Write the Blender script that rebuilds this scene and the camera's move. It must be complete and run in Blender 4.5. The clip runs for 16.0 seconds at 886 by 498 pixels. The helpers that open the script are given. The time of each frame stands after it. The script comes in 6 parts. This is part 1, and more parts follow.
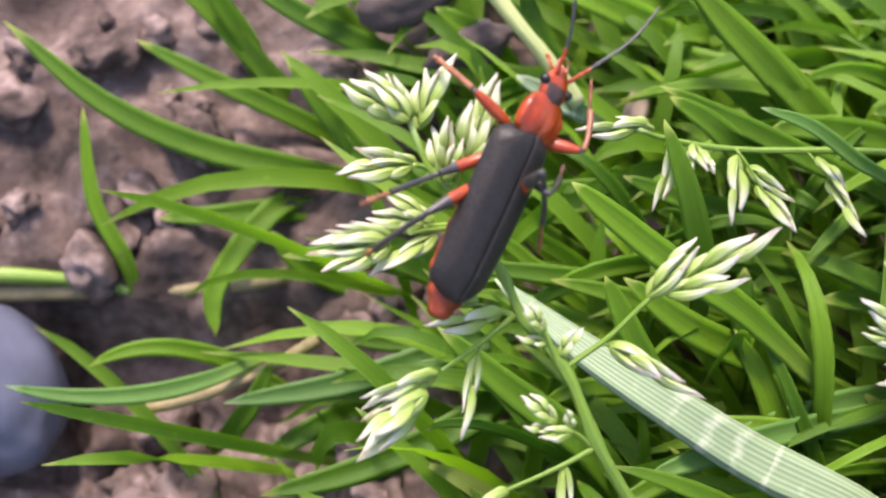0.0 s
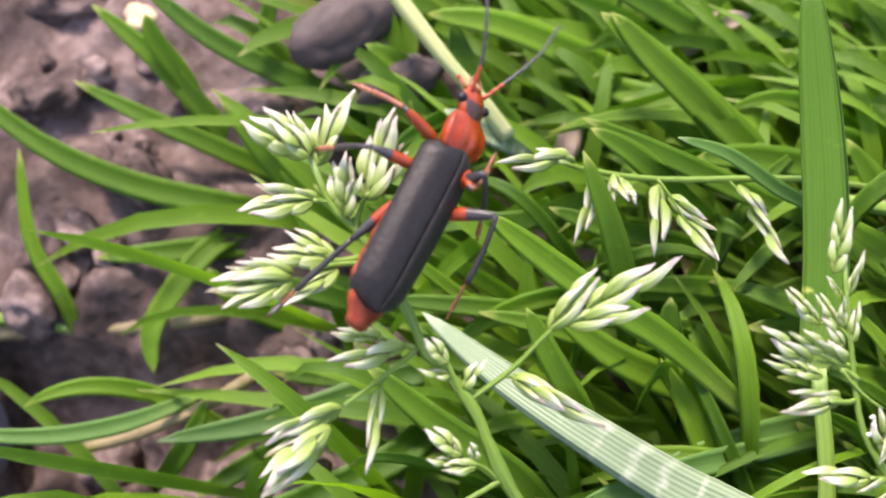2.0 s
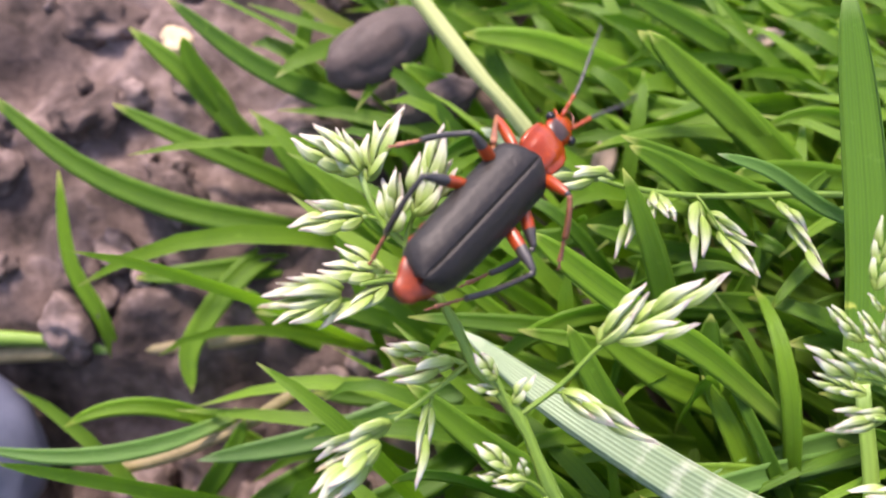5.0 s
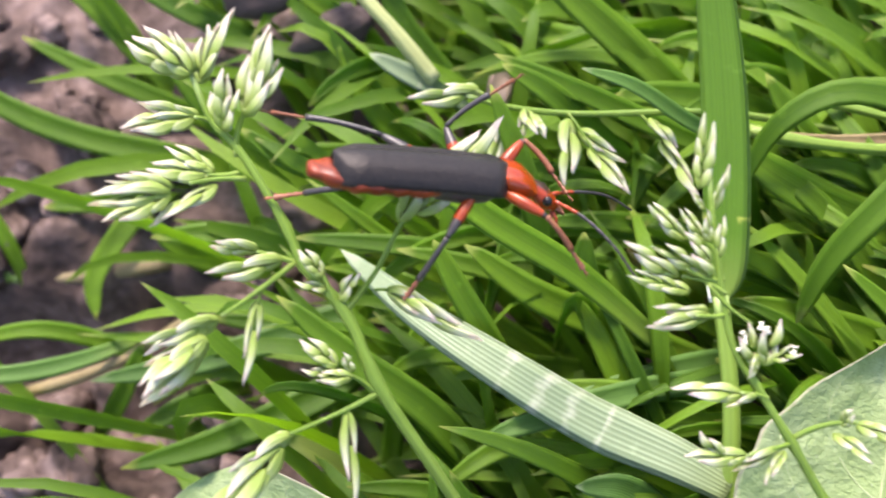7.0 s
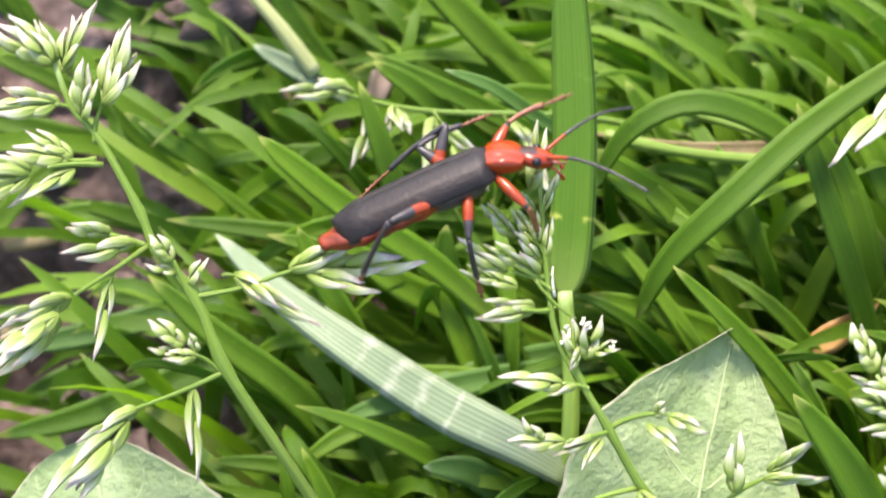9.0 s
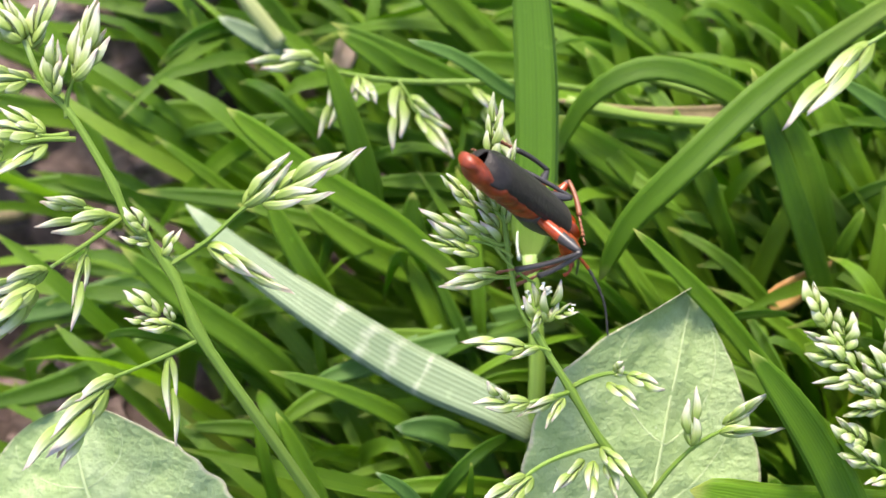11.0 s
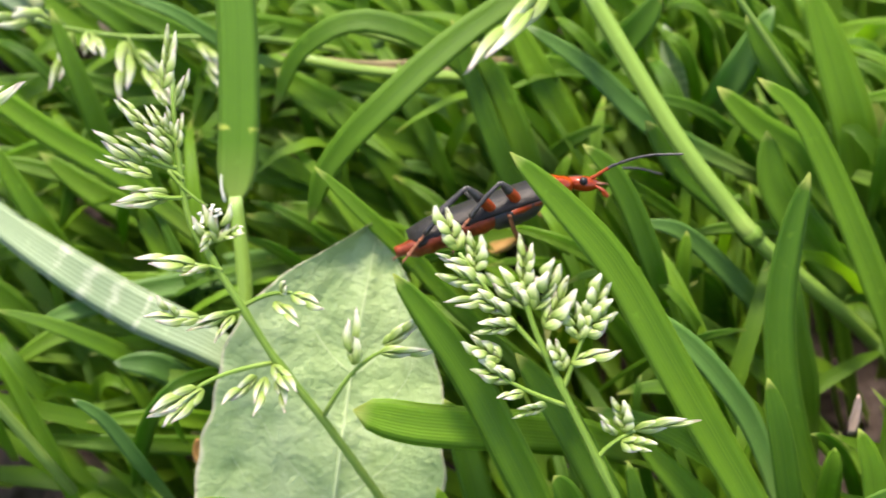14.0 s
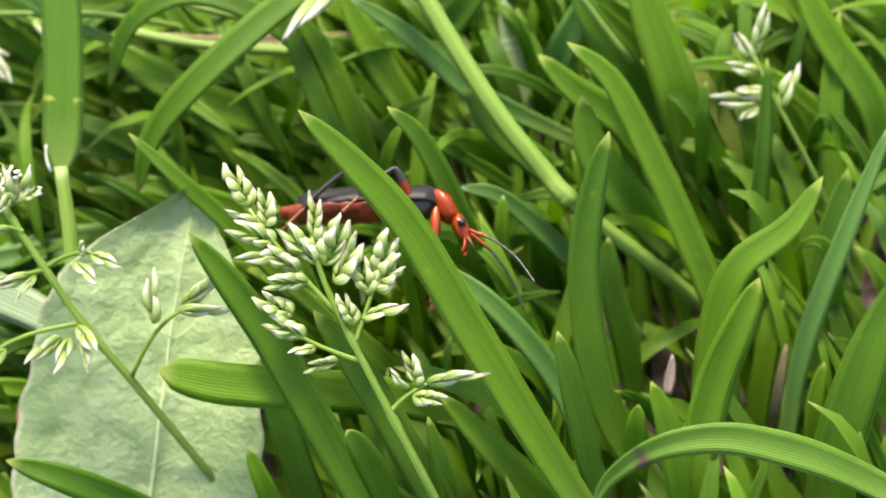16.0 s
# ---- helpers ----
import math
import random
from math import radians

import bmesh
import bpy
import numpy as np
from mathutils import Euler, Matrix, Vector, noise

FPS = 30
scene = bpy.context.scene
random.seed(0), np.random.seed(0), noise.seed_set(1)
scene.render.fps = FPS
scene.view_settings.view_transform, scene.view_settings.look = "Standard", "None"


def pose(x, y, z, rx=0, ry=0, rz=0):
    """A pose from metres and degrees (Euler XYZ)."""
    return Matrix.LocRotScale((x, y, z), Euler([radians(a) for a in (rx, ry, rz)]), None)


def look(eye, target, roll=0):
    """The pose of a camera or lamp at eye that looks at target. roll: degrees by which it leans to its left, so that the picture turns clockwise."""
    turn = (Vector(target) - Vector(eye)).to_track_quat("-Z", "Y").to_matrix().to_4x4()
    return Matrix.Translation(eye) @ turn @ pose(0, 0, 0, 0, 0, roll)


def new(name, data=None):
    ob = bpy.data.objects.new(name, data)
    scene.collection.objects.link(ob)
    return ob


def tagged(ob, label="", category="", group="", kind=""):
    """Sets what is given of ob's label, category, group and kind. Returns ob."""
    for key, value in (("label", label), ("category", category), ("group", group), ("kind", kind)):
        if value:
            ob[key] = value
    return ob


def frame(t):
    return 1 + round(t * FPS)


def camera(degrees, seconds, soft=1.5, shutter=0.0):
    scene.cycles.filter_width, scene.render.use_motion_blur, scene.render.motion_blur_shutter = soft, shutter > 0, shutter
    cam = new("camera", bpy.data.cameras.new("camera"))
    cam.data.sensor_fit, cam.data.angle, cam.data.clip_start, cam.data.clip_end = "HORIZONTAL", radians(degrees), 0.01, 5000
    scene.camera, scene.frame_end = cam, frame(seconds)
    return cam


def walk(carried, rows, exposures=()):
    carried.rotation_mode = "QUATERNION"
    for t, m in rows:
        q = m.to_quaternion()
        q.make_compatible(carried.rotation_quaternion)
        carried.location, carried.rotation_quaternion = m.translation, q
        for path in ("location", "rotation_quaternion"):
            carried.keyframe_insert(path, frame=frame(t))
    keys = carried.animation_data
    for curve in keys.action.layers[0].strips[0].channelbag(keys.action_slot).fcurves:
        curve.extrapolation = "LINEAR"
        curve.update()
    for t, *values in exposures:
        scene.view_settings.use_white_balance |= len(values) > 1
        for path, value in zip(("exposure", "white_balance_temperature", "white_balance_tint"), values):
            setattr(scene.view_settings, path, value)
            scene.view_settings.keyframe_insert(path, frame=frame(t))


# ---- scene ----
MM = 0.001
cam = camera(40.0, 16.0, soft=1.5, shutter=0.4)
cam.data.dof.use_dof = True
cam.data.dof.focus_distance = 0.067
cam.data.dof.aperture_fstop = 46.0
PATH = [
    (0, (-4.73, 0.90, 77.09), (-4.96, 29.60, 24.40), 0.48),
    (0.5, (-1.57, 1.03, 76.61), (-2.53, 30.78, 24.51), -0.79),
    (1, (0.12, 0.62, 76.65), (-0.22, 30.71, 24.75), -0.25),
    (1.5, (0.00, 0.00, 76.95), (-0.04, 30.07, 25.03), -0.03),
    (2, (0.45, 0.89, 77.26), (-0.16, 31.01, 25.37), -1.08),
    (2.5, (-1.13, 1.44, 77.54), (-2.03, 32.87, 26.44), -1.35),
    (3, (-1.60, 0.96, 77.28), (-2.58, 31.84, 25.85), -1.67),
    (5.5, (-0.46, 0.26, 77.38), (-2.31, 31.49, 26.18), -3.48),
    (6, (3.67, -2.06, 76.41), (1.00, 29.32, 25.34), -4.84),
    (6.5, (4.23, -3.02, 76.41), (2.73, 28.02, 25.09), -2.77),
    (7, (9.87, -3.50, 75.31), (6.13, 27.03, 23.80), -6.50),
    (7.5, (13.09, -5.14, 76.79), (10.09, 24.76, 24.86), -4.24),
    (8, (16.39, -6.26, 77.44), (13.98, 22.93, 25.08), -2.80),
    (8.5, (16.41, -5.36, 77.49), (14.35, 23.06, 24.69), -2.56),
    (9, (15.76, -4.66, 78.52), (14.32, 25.14, 26.46), -0.79),
    (9.2, (15.49, -5.37, 78.39), (14.71, 25.48, 26.94), 0.43),
    (11.3, (15.83, -5.46, 80.40), (16.12, 22.63, 27.38), 1.09),
    (11.5, (19.49, -7.64, 80.16), (17.92, 21.32, 27.64), -2.02),
    (12, (23.55, -9.80, 80.64), (23.60, 18.27, 27.62), 0.60),
    (12.5, (25.37, -8.94, 80.18), (25.40, 19.79, 27.51), 0.79),
    (13, (27.51, -8.38, 81.40), (28.17, 19.91, 28.50), 1.66),
    (13.5, (30.74, -9.70, 81.79), (31.12, 18.69, 28.94), 1.31),
    (14, (36.29, -11.60, 81.51), (35.58, 17.39, 28.99), -0.96),
    (14.5, (40.48, -12.57, 81.33), (39.59, 17.13, 29.20), -1.32),
    (15, (42.97, -13.38, 81.08), (42.35, 16.92, 29.30), -1.04),
    (15.5, (45.81, -14.50, 80.65), (44.85, 15.99, 28.99), -1.60),
    (16, (48.45, -15.32, 80.23), (47.53, 14.71, 28.30), -1.78),
]
walk(cam, [(t, look(Vector(e) * MM, Vector(a) * MM, roll)) for t, e, a, roll in PATH],
     exposures=[(0, 1.82, 6500, 20), (3, 1.82, 6500, 24), (5.5, 1.79, 6500, 23), (7, 1.87, 6500, 20), (8, 1.98, 6500, 18), (9, 1.93, 6500, 18), (11.5, 1.75, 6600, 12), (13, 1.79, 6700, 11), (16, 1.84, 6900, 9)])

# ---- light ----
SUN = Vector((-0.12, 0.42, 0.90)).normalized()
world = bpy.data.worlds.new("sky")
scene.world = world
world.use_nodes = True
wn = world.node_tree.nodes
sky = wn.new("ShaderNodeTexSky")
sky.sky_type, sky.sun_disc = "NISHITA", False
sky.sun_elevation = math.asin(SUN.z)
sky.sun_rotation = math.atan2(SUN.x, SUN.y)
sky.air_density, sky.dust_density = 1.0, 2.5
wn["Background"].inputs["Strength"].default_value = 0.15
world.node_tree.links.new(sky.outputs[0], wn["Background"].inputs["Color"])
sun = new("sun", bpy.data.lights.new("sun", "SUN"))
sun.data.energy, sun.data.angle, sun.data.color = 2.4, radians(12), (1.0, 0.93, 0.82)
sun.matrix_world = look(SUN * 2, (0, 0, 0))


# ---- materials ----
def mat(name, rough=0.5, spec=0.5):
    m = bpy.data.materials.new(name)
    m.use_nodes = True
    p = m.node_tree.nodes["Principled BSDF"]
    p.inputs["Roughness"].default_value = rough
    p.inputs["Specular IOR Level"].default_value = spec
    return m, m.node_tree.nodes, m.node_tree.links, p


def ramp(nodes, links, source, stops):
    r = nodes.new("ShaderNodeValToRGB")
    e = r.color_ramp.elements
    while len(e) < len(stops):
        e.new(0.5)
    for k, (at, c) in enumerate(stops):
        e[k].position, e[k].color = at, (*c, 1)
    links.new(source, r.inputs[0])
    return r.outputs[0]


def noise_at(nodes, links, scale, detail=4, vector=None, rough=0.55):
    n = nodes.new("ShaderNodeTexNoise")
    n.inputs["Scale"].default_value, n.inputs["Detail"].default_value = scale, detail
    n.inputs["Roughness"].default_value = rough
    if vector is None:
        vector = nodes.new("ShaderNodeTexCoord").outputs["Object"]
    links.new(vector, n.inputs["Vector"])
    return n.outputs["Fac"]


def math_node(nodes, links, op, a, b):
    n = nodes.new("ShaderNodeMath")
    n.operation = op
    for k, v in enumerate((a, b)):
        if isinstance(v, (int, float)):
            n.inputs[k].default_value = v
        else:
            links.new(v, n.inputs[k])
    return n.outputs[0]


def mixed(nodes, links, kind, fac, a, b):
    n = nodes.new("ShaderNodeMix")
    n.data_type, n.blend_type = "RGBA", kind
    for k, v in ((0, fac), (6, a), (7, b)):
        if isinstance(v, (int, float)):
            n.inputs[k].default_value = v
        elif isinstance(v, tuple):
            n.inputs[k].default_value = (*v, 1)
        else:
            links.new(v, n.inputs[k])
    return n.outputs[2]


def bump(nodes, links, p, height, strength, distance):
    b = nodes.new("ShaderNodeBump")
    b.inputs["Strength"].default_value, b.inputs["Distance"].default_value = strength, distance
    links.new(height, b.inputs["Height"])
    links.new(b.outputs[0], p.inputs["Normal"])
    return b


def leaf_mat(name, low, high, tip, ribs=9, clear=0.38, rough=0.48, random_kind="Object", patches=None, rib_tone=0.25, patch_tone=0.5, patch_col=(0.62, 0.58, 0.46), at_edges=False, dry=0.0, relief=0.00005):
    """Thin living leaf: long streaks and ribs, blotches, a paler tip and rim, light through the blade."""
    m, n, l, p = mat(name, rough, 0.28)
    sep = n.new("ShaderNodeSeparateXYZ")
    l.new(n.new("ShaderNodeUVMap").outputs[0], sep.inputs[0])
    u, v = sep.outputs[0], sep.outputs[1]
    info = n.new("ShaderNodeObjectInfo").outputs["Random"] if random_kind == "Object" else n.new("ShaderNodeNewGeometry").outputs["Random Per Island"]
    wave = math_node(n, l, "SINE", math_node(n, l, "MULTIPLY", u, 2 * math.pi * ribs), 0.0)
    streak_at = n.new("ShaderNodeCombineXYZ")
    l.new(math_node(n, l, "MULTIPLY", u, 26.0 if ribs else 9.0), streak_at.inputs[0])
    l.new(math_node(n, l, "MULTIPLY", v, 2.2 if ribs else 9.0), streak_at.inputs[1])
    l.new(math_node(n, l, "MULTIPLY", info, 40.0), streak_at.inputs[2])
    streak = noise_at(n, l, 1.0, 5, streak_at.outputs[0], 0.65)
    blot = noise_at(n, l, 240.0, 5)
    tone = math_node(n, l, "ADD", math_node(n, l, "MULTIPLY", info, 0.5), math_node(n, l, "MULTIPLY", blot, 0.3))
    tone = math_node(n, l, "ADD", tone, math_node(n, l, "MULTIPLY", math_node(n, l, "SUBTRACT", streak, 0.3), 0.5))
    base = ramp(n, l, tone, [(0.15, low), (0.85, high)])
    ribbed = mixed(n, l, "MULTIPLY", rib_tone, base, ramp(n, l, math_node(n, l, "ADD", math_node(n, l, "MULTIPLY", wave, 0.5), 0.5), [(0.0, (0.45, 0.5, 0.4)), (1.0, (1, 1, 1))]))
    bright = tuple(min(1, 1.6 * c + 0.03) for c in high)
    off = math_node(n, l, "ABSOLUTE", math_node(n, l, "SUBTRACT", u, 0.5), 0.0)
    if ribs:
        ribbed = mixed(n, l, "MIX", ramp(n, l, off, [(0.010, (0.22, 0.22, 0.22)), (0.035, (0, 0, 0))]), ribbed, tuple(0.8 * c for c in low))
        ribbed = mixed(n, l, "MIX", ramp(n, l, off, [(0.465, (0, 0, 0)), (0.497, (0.4, 0.4, 0.4))]), ribbed, bright)
    else:
        ribbed = mixed(n, l, "MIX", ramp(n, l, off, [(0.475, (0, 0, 0)), (0.495, (0.8, 0.8, 0.8))]), ribbed, (0.58, 0.52, 0.44))
    spots = noise_at(n, l, 1100.0, 4)
    ribbed = mixed(n, l, "MIX", ramp(n, l, spots, [(0.64, (0, 0, 0)), (0.78, (0.22, 0.22, 0.22))]), ribbed, bright)
    if patches:
        for at, wide in patches:
            near = math_node(n, l, "ABSOLUTE", math_node(n, l, "SUBTRACT", v, at), 0.0)
            edge = math_node(n, l, "ADD", near, math_node(n, l, "MULTIPLY", noise_at(n, l, 900.0, 4), wide * 4.0))
            mask = ramp(n, l, edge, [(wide * 1.5, (patch_tone,) * 3), (wide * 2.7, (0, 0, 0))])
            if at_edges:
                mask = mixed(n, l, "MULTIPLY", 1.0, mask, ramp(n, l, off, [(0.2, (0, 0, 0)), (0.26, (1, 1, 1))]))
            ribbed = mixed(n, l, "MIX", mask, ribbed, patch_col)
    if dry:
        ribbed = mixed(n, l, "MIX", ramp(n, l, info, [(1 - dry - 0.01, (0, 0, 0)), (1 - dry, (0.85, 0.85, 0.85))]), ribbed, (0.32, 0.25, 0.11))
    worn = math_node(n, l, "ADD", v, math_node(n, l, "MULTIPLY", math_node(n, l, "SUBTRACT", blot, 0.5), 0.12))
    col = mixed(n, l, "MIX", ramp(n, l, worn, [(0.93, (0, 0, 0)), (0.995, (0.85, 0.85, 0.85))]), ribbed, tip)
    col = mixed(n, l, "MIX", ramp(n, l, v, [(0.0, (0.45, 0.45, 0.45)), (0.22, (0, 0, 0))]), col, (0.24, 0.30, 0.07))
    l.new(col, p.inputs["Base Color"])
    height = math_node(n, l, "ADD", math_node(n, l, "MULTIPLY", wave, 0.6), math_node(n, l, "ADD", math_node(n, l, "MULTIPLY", spots, 0.8), math_node(n, l, "MULTIPLY", streak, 1.2)))
    bump(n, l, p, height, 0.4, relief)
    t = n.new("ShaderNodeBsdfTranslucent")
    l.new(mixed(n, l, "MULTIPLY", 1.0, col, (1.5, 1.65, 0.45)), t.inputs[0])
    mix = n.new("ShaderNodeMixShader")
    mix.inputs[0].default_value = clear
    l.new(p.outputs[0], mix.inputs[1])
    l.new(t.outputs[0], mix.inputs[2])
    l.new(mix.outputs[0], n["Material Output"].inputs[0])
    return m


def plain_mat(name, stops, scale, rough=0.5, spec=0.5, strength=0.3, depth=0.00005, fine=6.0, metal=0.0):
    """A mottled surface: colour by noise of two sizes, with a fine relief."""
    m, n, l, p = mat(name, rough, spec)
    f = math_node(n, l, "ADD", math_node(n, l, "MULTIPLY", noise_at(n, l, scale, 5), 0.7), math_node(n, l, "MULTIPLY", noise_at(n, l, scale * fine, 4), 0.3))
    l.new(ramp(n, l, f, stops), p.inputs["Base Color"])
    bump(n, l, p, f, strength, depth)
    p.inputs["Metallic"].default_value = metal
    return m

def broad_mat():
    """Blistered broad leaf: pale mottled green, a fine crinkled relief, light specks, a dry rim."""
    m, n, l, p = mat("broad_leaf_green", 0.42, 0.45)
    sep = n.new("ShaderNodeSeparateXYZ")
    l.new(n.new("ShaderNodeUVMap").outputs[0], sep.inputs[0])
    off = math_node(n, l, "ABSOLUTE", math_node(n, l, "SUBTRACT", sep.outputs[0], 0.5), 0.0)
    large, mid, fine = noise_at(n, l, 170.0, 4), noise_at(n, l, 620.0, 6, rough=0.65), noise_at(n, l, 2600.0, 4)
    tone = math_node(n, l, "ADD", math_node(n, l, "MULTIPLY", large, 0.55), math_node(n, l, "MULTIPLY", mid, 0.45))
    col = ramp(n, l, tone, [(0.32, (0.195, 0.285, 0.092)), (0.5, (0.265, 0.348, 0.138)), (0.68, (0.34, 0.415, 0.205))])
    col = mixed(n, l, "MIX", ramp(n, l, fine, [(0.67, (0, 0, 0)), (0.76, (0.35, 0.35, 0.35))]), col, (0.52, 0.54, 0.40))
    rim = math_node(n, l, "ADD", off, math_node(n, l, "MULTIPLY", math_node(n, l, "SUBTRACT", mid, 0.5), 0.03))
    col = mixed(n, l, "MIX", ramp(n, l, rim, [(0.484, (0, 0, 0)), (0.497, (0.6, 0.6, 0.6))]), col, (0.46, 0.38, 0.31))
    l.new(col, p.inputs["Base Color"])
    b = bump(n, l, p, mid, 0.8, 0.0007)
    c = n.new("ShaderNodeBump")
    c.inputs["Strength"].default_value, c.inputs["Distance"].default_value = 0.6, 0.00012
    l.new(fine, c.inputs["Height"])
    l.new(c.outputs[0], b.inputs["Normal"])
    t = n.new("ShaderNodeBsdfTranslucent")
    l.new(mixed(n, l, "MULTIPLY", 1.0, col, (1.3, 1.4, 0.7)), t.inputs[0])
    mix = n.new("ShaderNodeMixShader")
    mix.inputs[0].default_value = 0.2
    l.new(p.outputs[0], mix.inputs[1])
    l.new(t.outputs[0], mix.inputs[2])
    l.new(mix.outputs[0], n["Material Output"].inputs[0])
    return m


GREEN = leaf_mat("grass_green", (0.046, 0.125, 0.006), (0.165, 0.30, 0.013), (0.36, 0.38, 0.10), ribs=13, rib_tone=0.14, clear=0.5)
BLUISH = leaf_mat("grass_bluish", (0.055, 0.13, 0.02), (0.13, 0.26, 0.05), (0.3, 0.36, 0.2), ribs=13, rib_tone=0.16)
STALK = leaf_mat("stalk_green", (0.11, 0.19, 0.02), (0.19, 0.29, 0.045), (0.3, 0.4, 0.14), ribs=6, clear=0.12, rough=0.4)
PALE_LEAF = leaf_mat("grass_pale_veined", (0.155, 0.22, 0.105), (0.26, 0.33, 0.19), (0.4, 0.45, 0.3), ribs=9, clear=0.2, rough=0.45,
                     patches=((0.37, 0.010), (0.45, 0.022), (0.52, 0.026), (0.60, 0.016)), rib_tone=0.6, patch_tone=0.6, patch_col=(0.50, 0.50, 0.38))

BROAD = broad_mat()
PURPLE_TIP = leaf_mat("grass_purple_mark", (0.075, 0.16, 0.012), (0.15, 0.27, 0.03), (0.32, 0.40, 0.28), ribs=13, rib_tone=0.14, patches=((0.74, 0.055),), patch_tone=1.0, patch_col=(0.12, 0.06, 0.06))
PALE_STALK = leaf_mat("stalk_pale_yellow", (0.24, 0.28, 0.09), (0.36, 0.38, 0.16), (0.4, 0.42, 0.2), ribs=6, clear=0.12, rough=0.5)
VEIN = plain_mat("leaf_vein_pale", [(0.3, (0.30, 0.37, 0.15)), (0.7, (0.42, 0.48, 0.25))], 900, 0.5)
GRASS_FAR = leaf_mat("turf_green", (0.042, 0.108, 0.006), (0.158, 0.285, 0.014), (0.3, 0.32, 0.1), ribs=6, clear=0.5, rib_tone=0.12, random_kind="Island", dry=0.004)
STRAW = plain_mat("dry_straw", [(0.3, (0.13, 0.10, 0.045)), (0.7, (0.28, 0.22, 0.11))], 500, 0.6, 0.3, 0.4)
SOIL = plain_mat("soil", [(0.36, (0.022, 0.015, 0.012)), (0.5, (0.085, 0.058, 0.049)), (0.64, (0.21, 0.152, 0.135))], 110, 0.9, 0.2, 0.9, 0.0012, 7.0)
STONE = plain_mat("pale_stone", [(0.3, (0.05, 0.052, 0.076)), (0.7, (0.085, 0.088, 0.12))], 260, 0.55, 0.4, 0.2)
BARK = plain_mat("brown_bark", [(0.3, (0.032, 0.022, 0.018)), (0.7, (0.085, 0.060, 0.052))], 380, 0.7, 0.3, 0.6, 0.0002)
ORANGE_LEAF = plain_mat("dry_orange_leaf", [(0.3, (0.36, 0.15, 0.03)), (0.7, (0.5, 0.3, 0.1))], 300, 0.6)

PINK_LITTER = plain_mat("dry_pinkish_leaf", [(0.3, (0.30, 0.20, 0.16)), (0.7, (0.48, 0.35, 0.29))], 320, 0.7)
CLAY = plain_mat("pale_clay", [(0.3, (0.34, 0.24, 0.13)), (0.7, (0.55, 0.44, 0.30))], 320, 0.9, 0.2, 0.8, 0.0004)


def lemma_mat():
    """Papery scale: green keel and back, whitish rim and point, a purple flush at some points."""
    m, n, l, p = mat("spikelet_scale", 0.5, 0.35)
    sep = n.new("ShaderNodeSeparateXYZ")
    l.new(n.new("ShaderNodeUVMap").outputs[0], sep.inputs[0])
    u, v = sep.outputs[0], sep.outputs[1]
    isl = n.new("ShaderNodeNewGeometry").outputs["Random Per Island"]
    grain = noise_at(n, l, 900.0, 4)
    along = math_node(n, l, "ADD", v, math_node(n, l, "MULTIPLY", math_node(n, l, "SUBTRACT", isl, 0.5), 0.25))
    along = math_node(n, l, "ADD", along, math_node(n, l, "MULTIPLY", math_node(n, l, "SUBTRACT", grain, 0.5), 0.2))
    back = ramp(n, l, along, [(0.05, (0.27, 0.38, 0.06)), (0.36, (0.38, 0.49, 0.12)), (0.56, (0.50, 0.57, 0.24)), (0.80, (0.72, 0.71, 0.57)), (1.0, (0.80, 0.76, 0.70))])
    reach = math_node(n, l, "ADD", math_node(n, l, "ABSOLUTE", math_node(n, l, "SUBTRACT", u, 0.5), 0.0), math_node(n, l, "MULTIPLY", math_node(n, l, "SUBTRACT", along, 0.5), 0.22))
    col = mixed(n, l, "MIX", ramp(n, l, reach, [(0.36, (0, 0, 0)), (0.50, (0.4, 0.4, 0.4))]), back, (0.62, 0.65, 0.42))
    flush = math_node(n, l, "MULTIPLY", math_node(n, l, "GREATER_THAN", isl, 0.6), math_node(n, l, "GREATER_THAN", along, 0.9))
    col = mixed(n, l, "MIX", math_node(n, l, "MULTIPLY", flush, 0.35), col, (0.62, 0.42, 0.45))
    wave = math_node(n, l, "SINE", math_node(n, l, "MULTIPLY", u, 2 * math.pi * 5), 0.0)
    l.new(mixed(n, l, "MULTIPLY", 0.18, col, ramp(n, l, wave, [(0.0, (0.6, 0.65, 0.5)), (0.7, (1, 1, 1))])), p.inputs["Base Color"])
    bump(n, l, p, wave, 0.35, 0.00004)
    t = n.new("ShaderNodeBsdfTranslucent")
    l.new(mixed(n, l, "MULTIPLY", 1.0, col, (1.1, 1.15, 0.8)), t.inputs[0])
    mix = n.new("ShaderNodeMixShader")
    mix.inputs[0].default_value = 0.5
    l.new(p.outputs[0], mix.inputs[1])
    l.new(t.outputs[0], mix.inputs[2])
    l.new(mix.outputs[0], n["Material Output"].inputs[0])
    return m


LEMMA = lemma_mat()
ANTHER = plain_mat("anther_cream", [(0.3, (0.68, 0.64, 0.46)), (0.7, (0.8, 0.78, 0.66))], 1500, 0.5)
ELYTRON = plain_mat("elytron_black", [(0.3, (0.005, 0.0042, 0.0038)), (0.7, (0.016, 0.013, 0.011))], 3400, 0.46, 0.27, 0.9, 0.00007, 3.0)
ELYTRON.node_tree.nodes["Principled BSDF"].inputs["Sheen Weight"].default_value = 0.03
ELYTRON.node_tree.nodes["Principled BSDF"].inputs["Specular Tint"].default_value = (1.0, 0.94, 0.92, 1)
ORANGE = plain_mat("shield_orange", [(0.3, (0.16, 0.014, 0.002)), (0.7, (0.28, 0.040, 0.004))], 1300, 0.15, 0.42, 0.35, 0.00012)
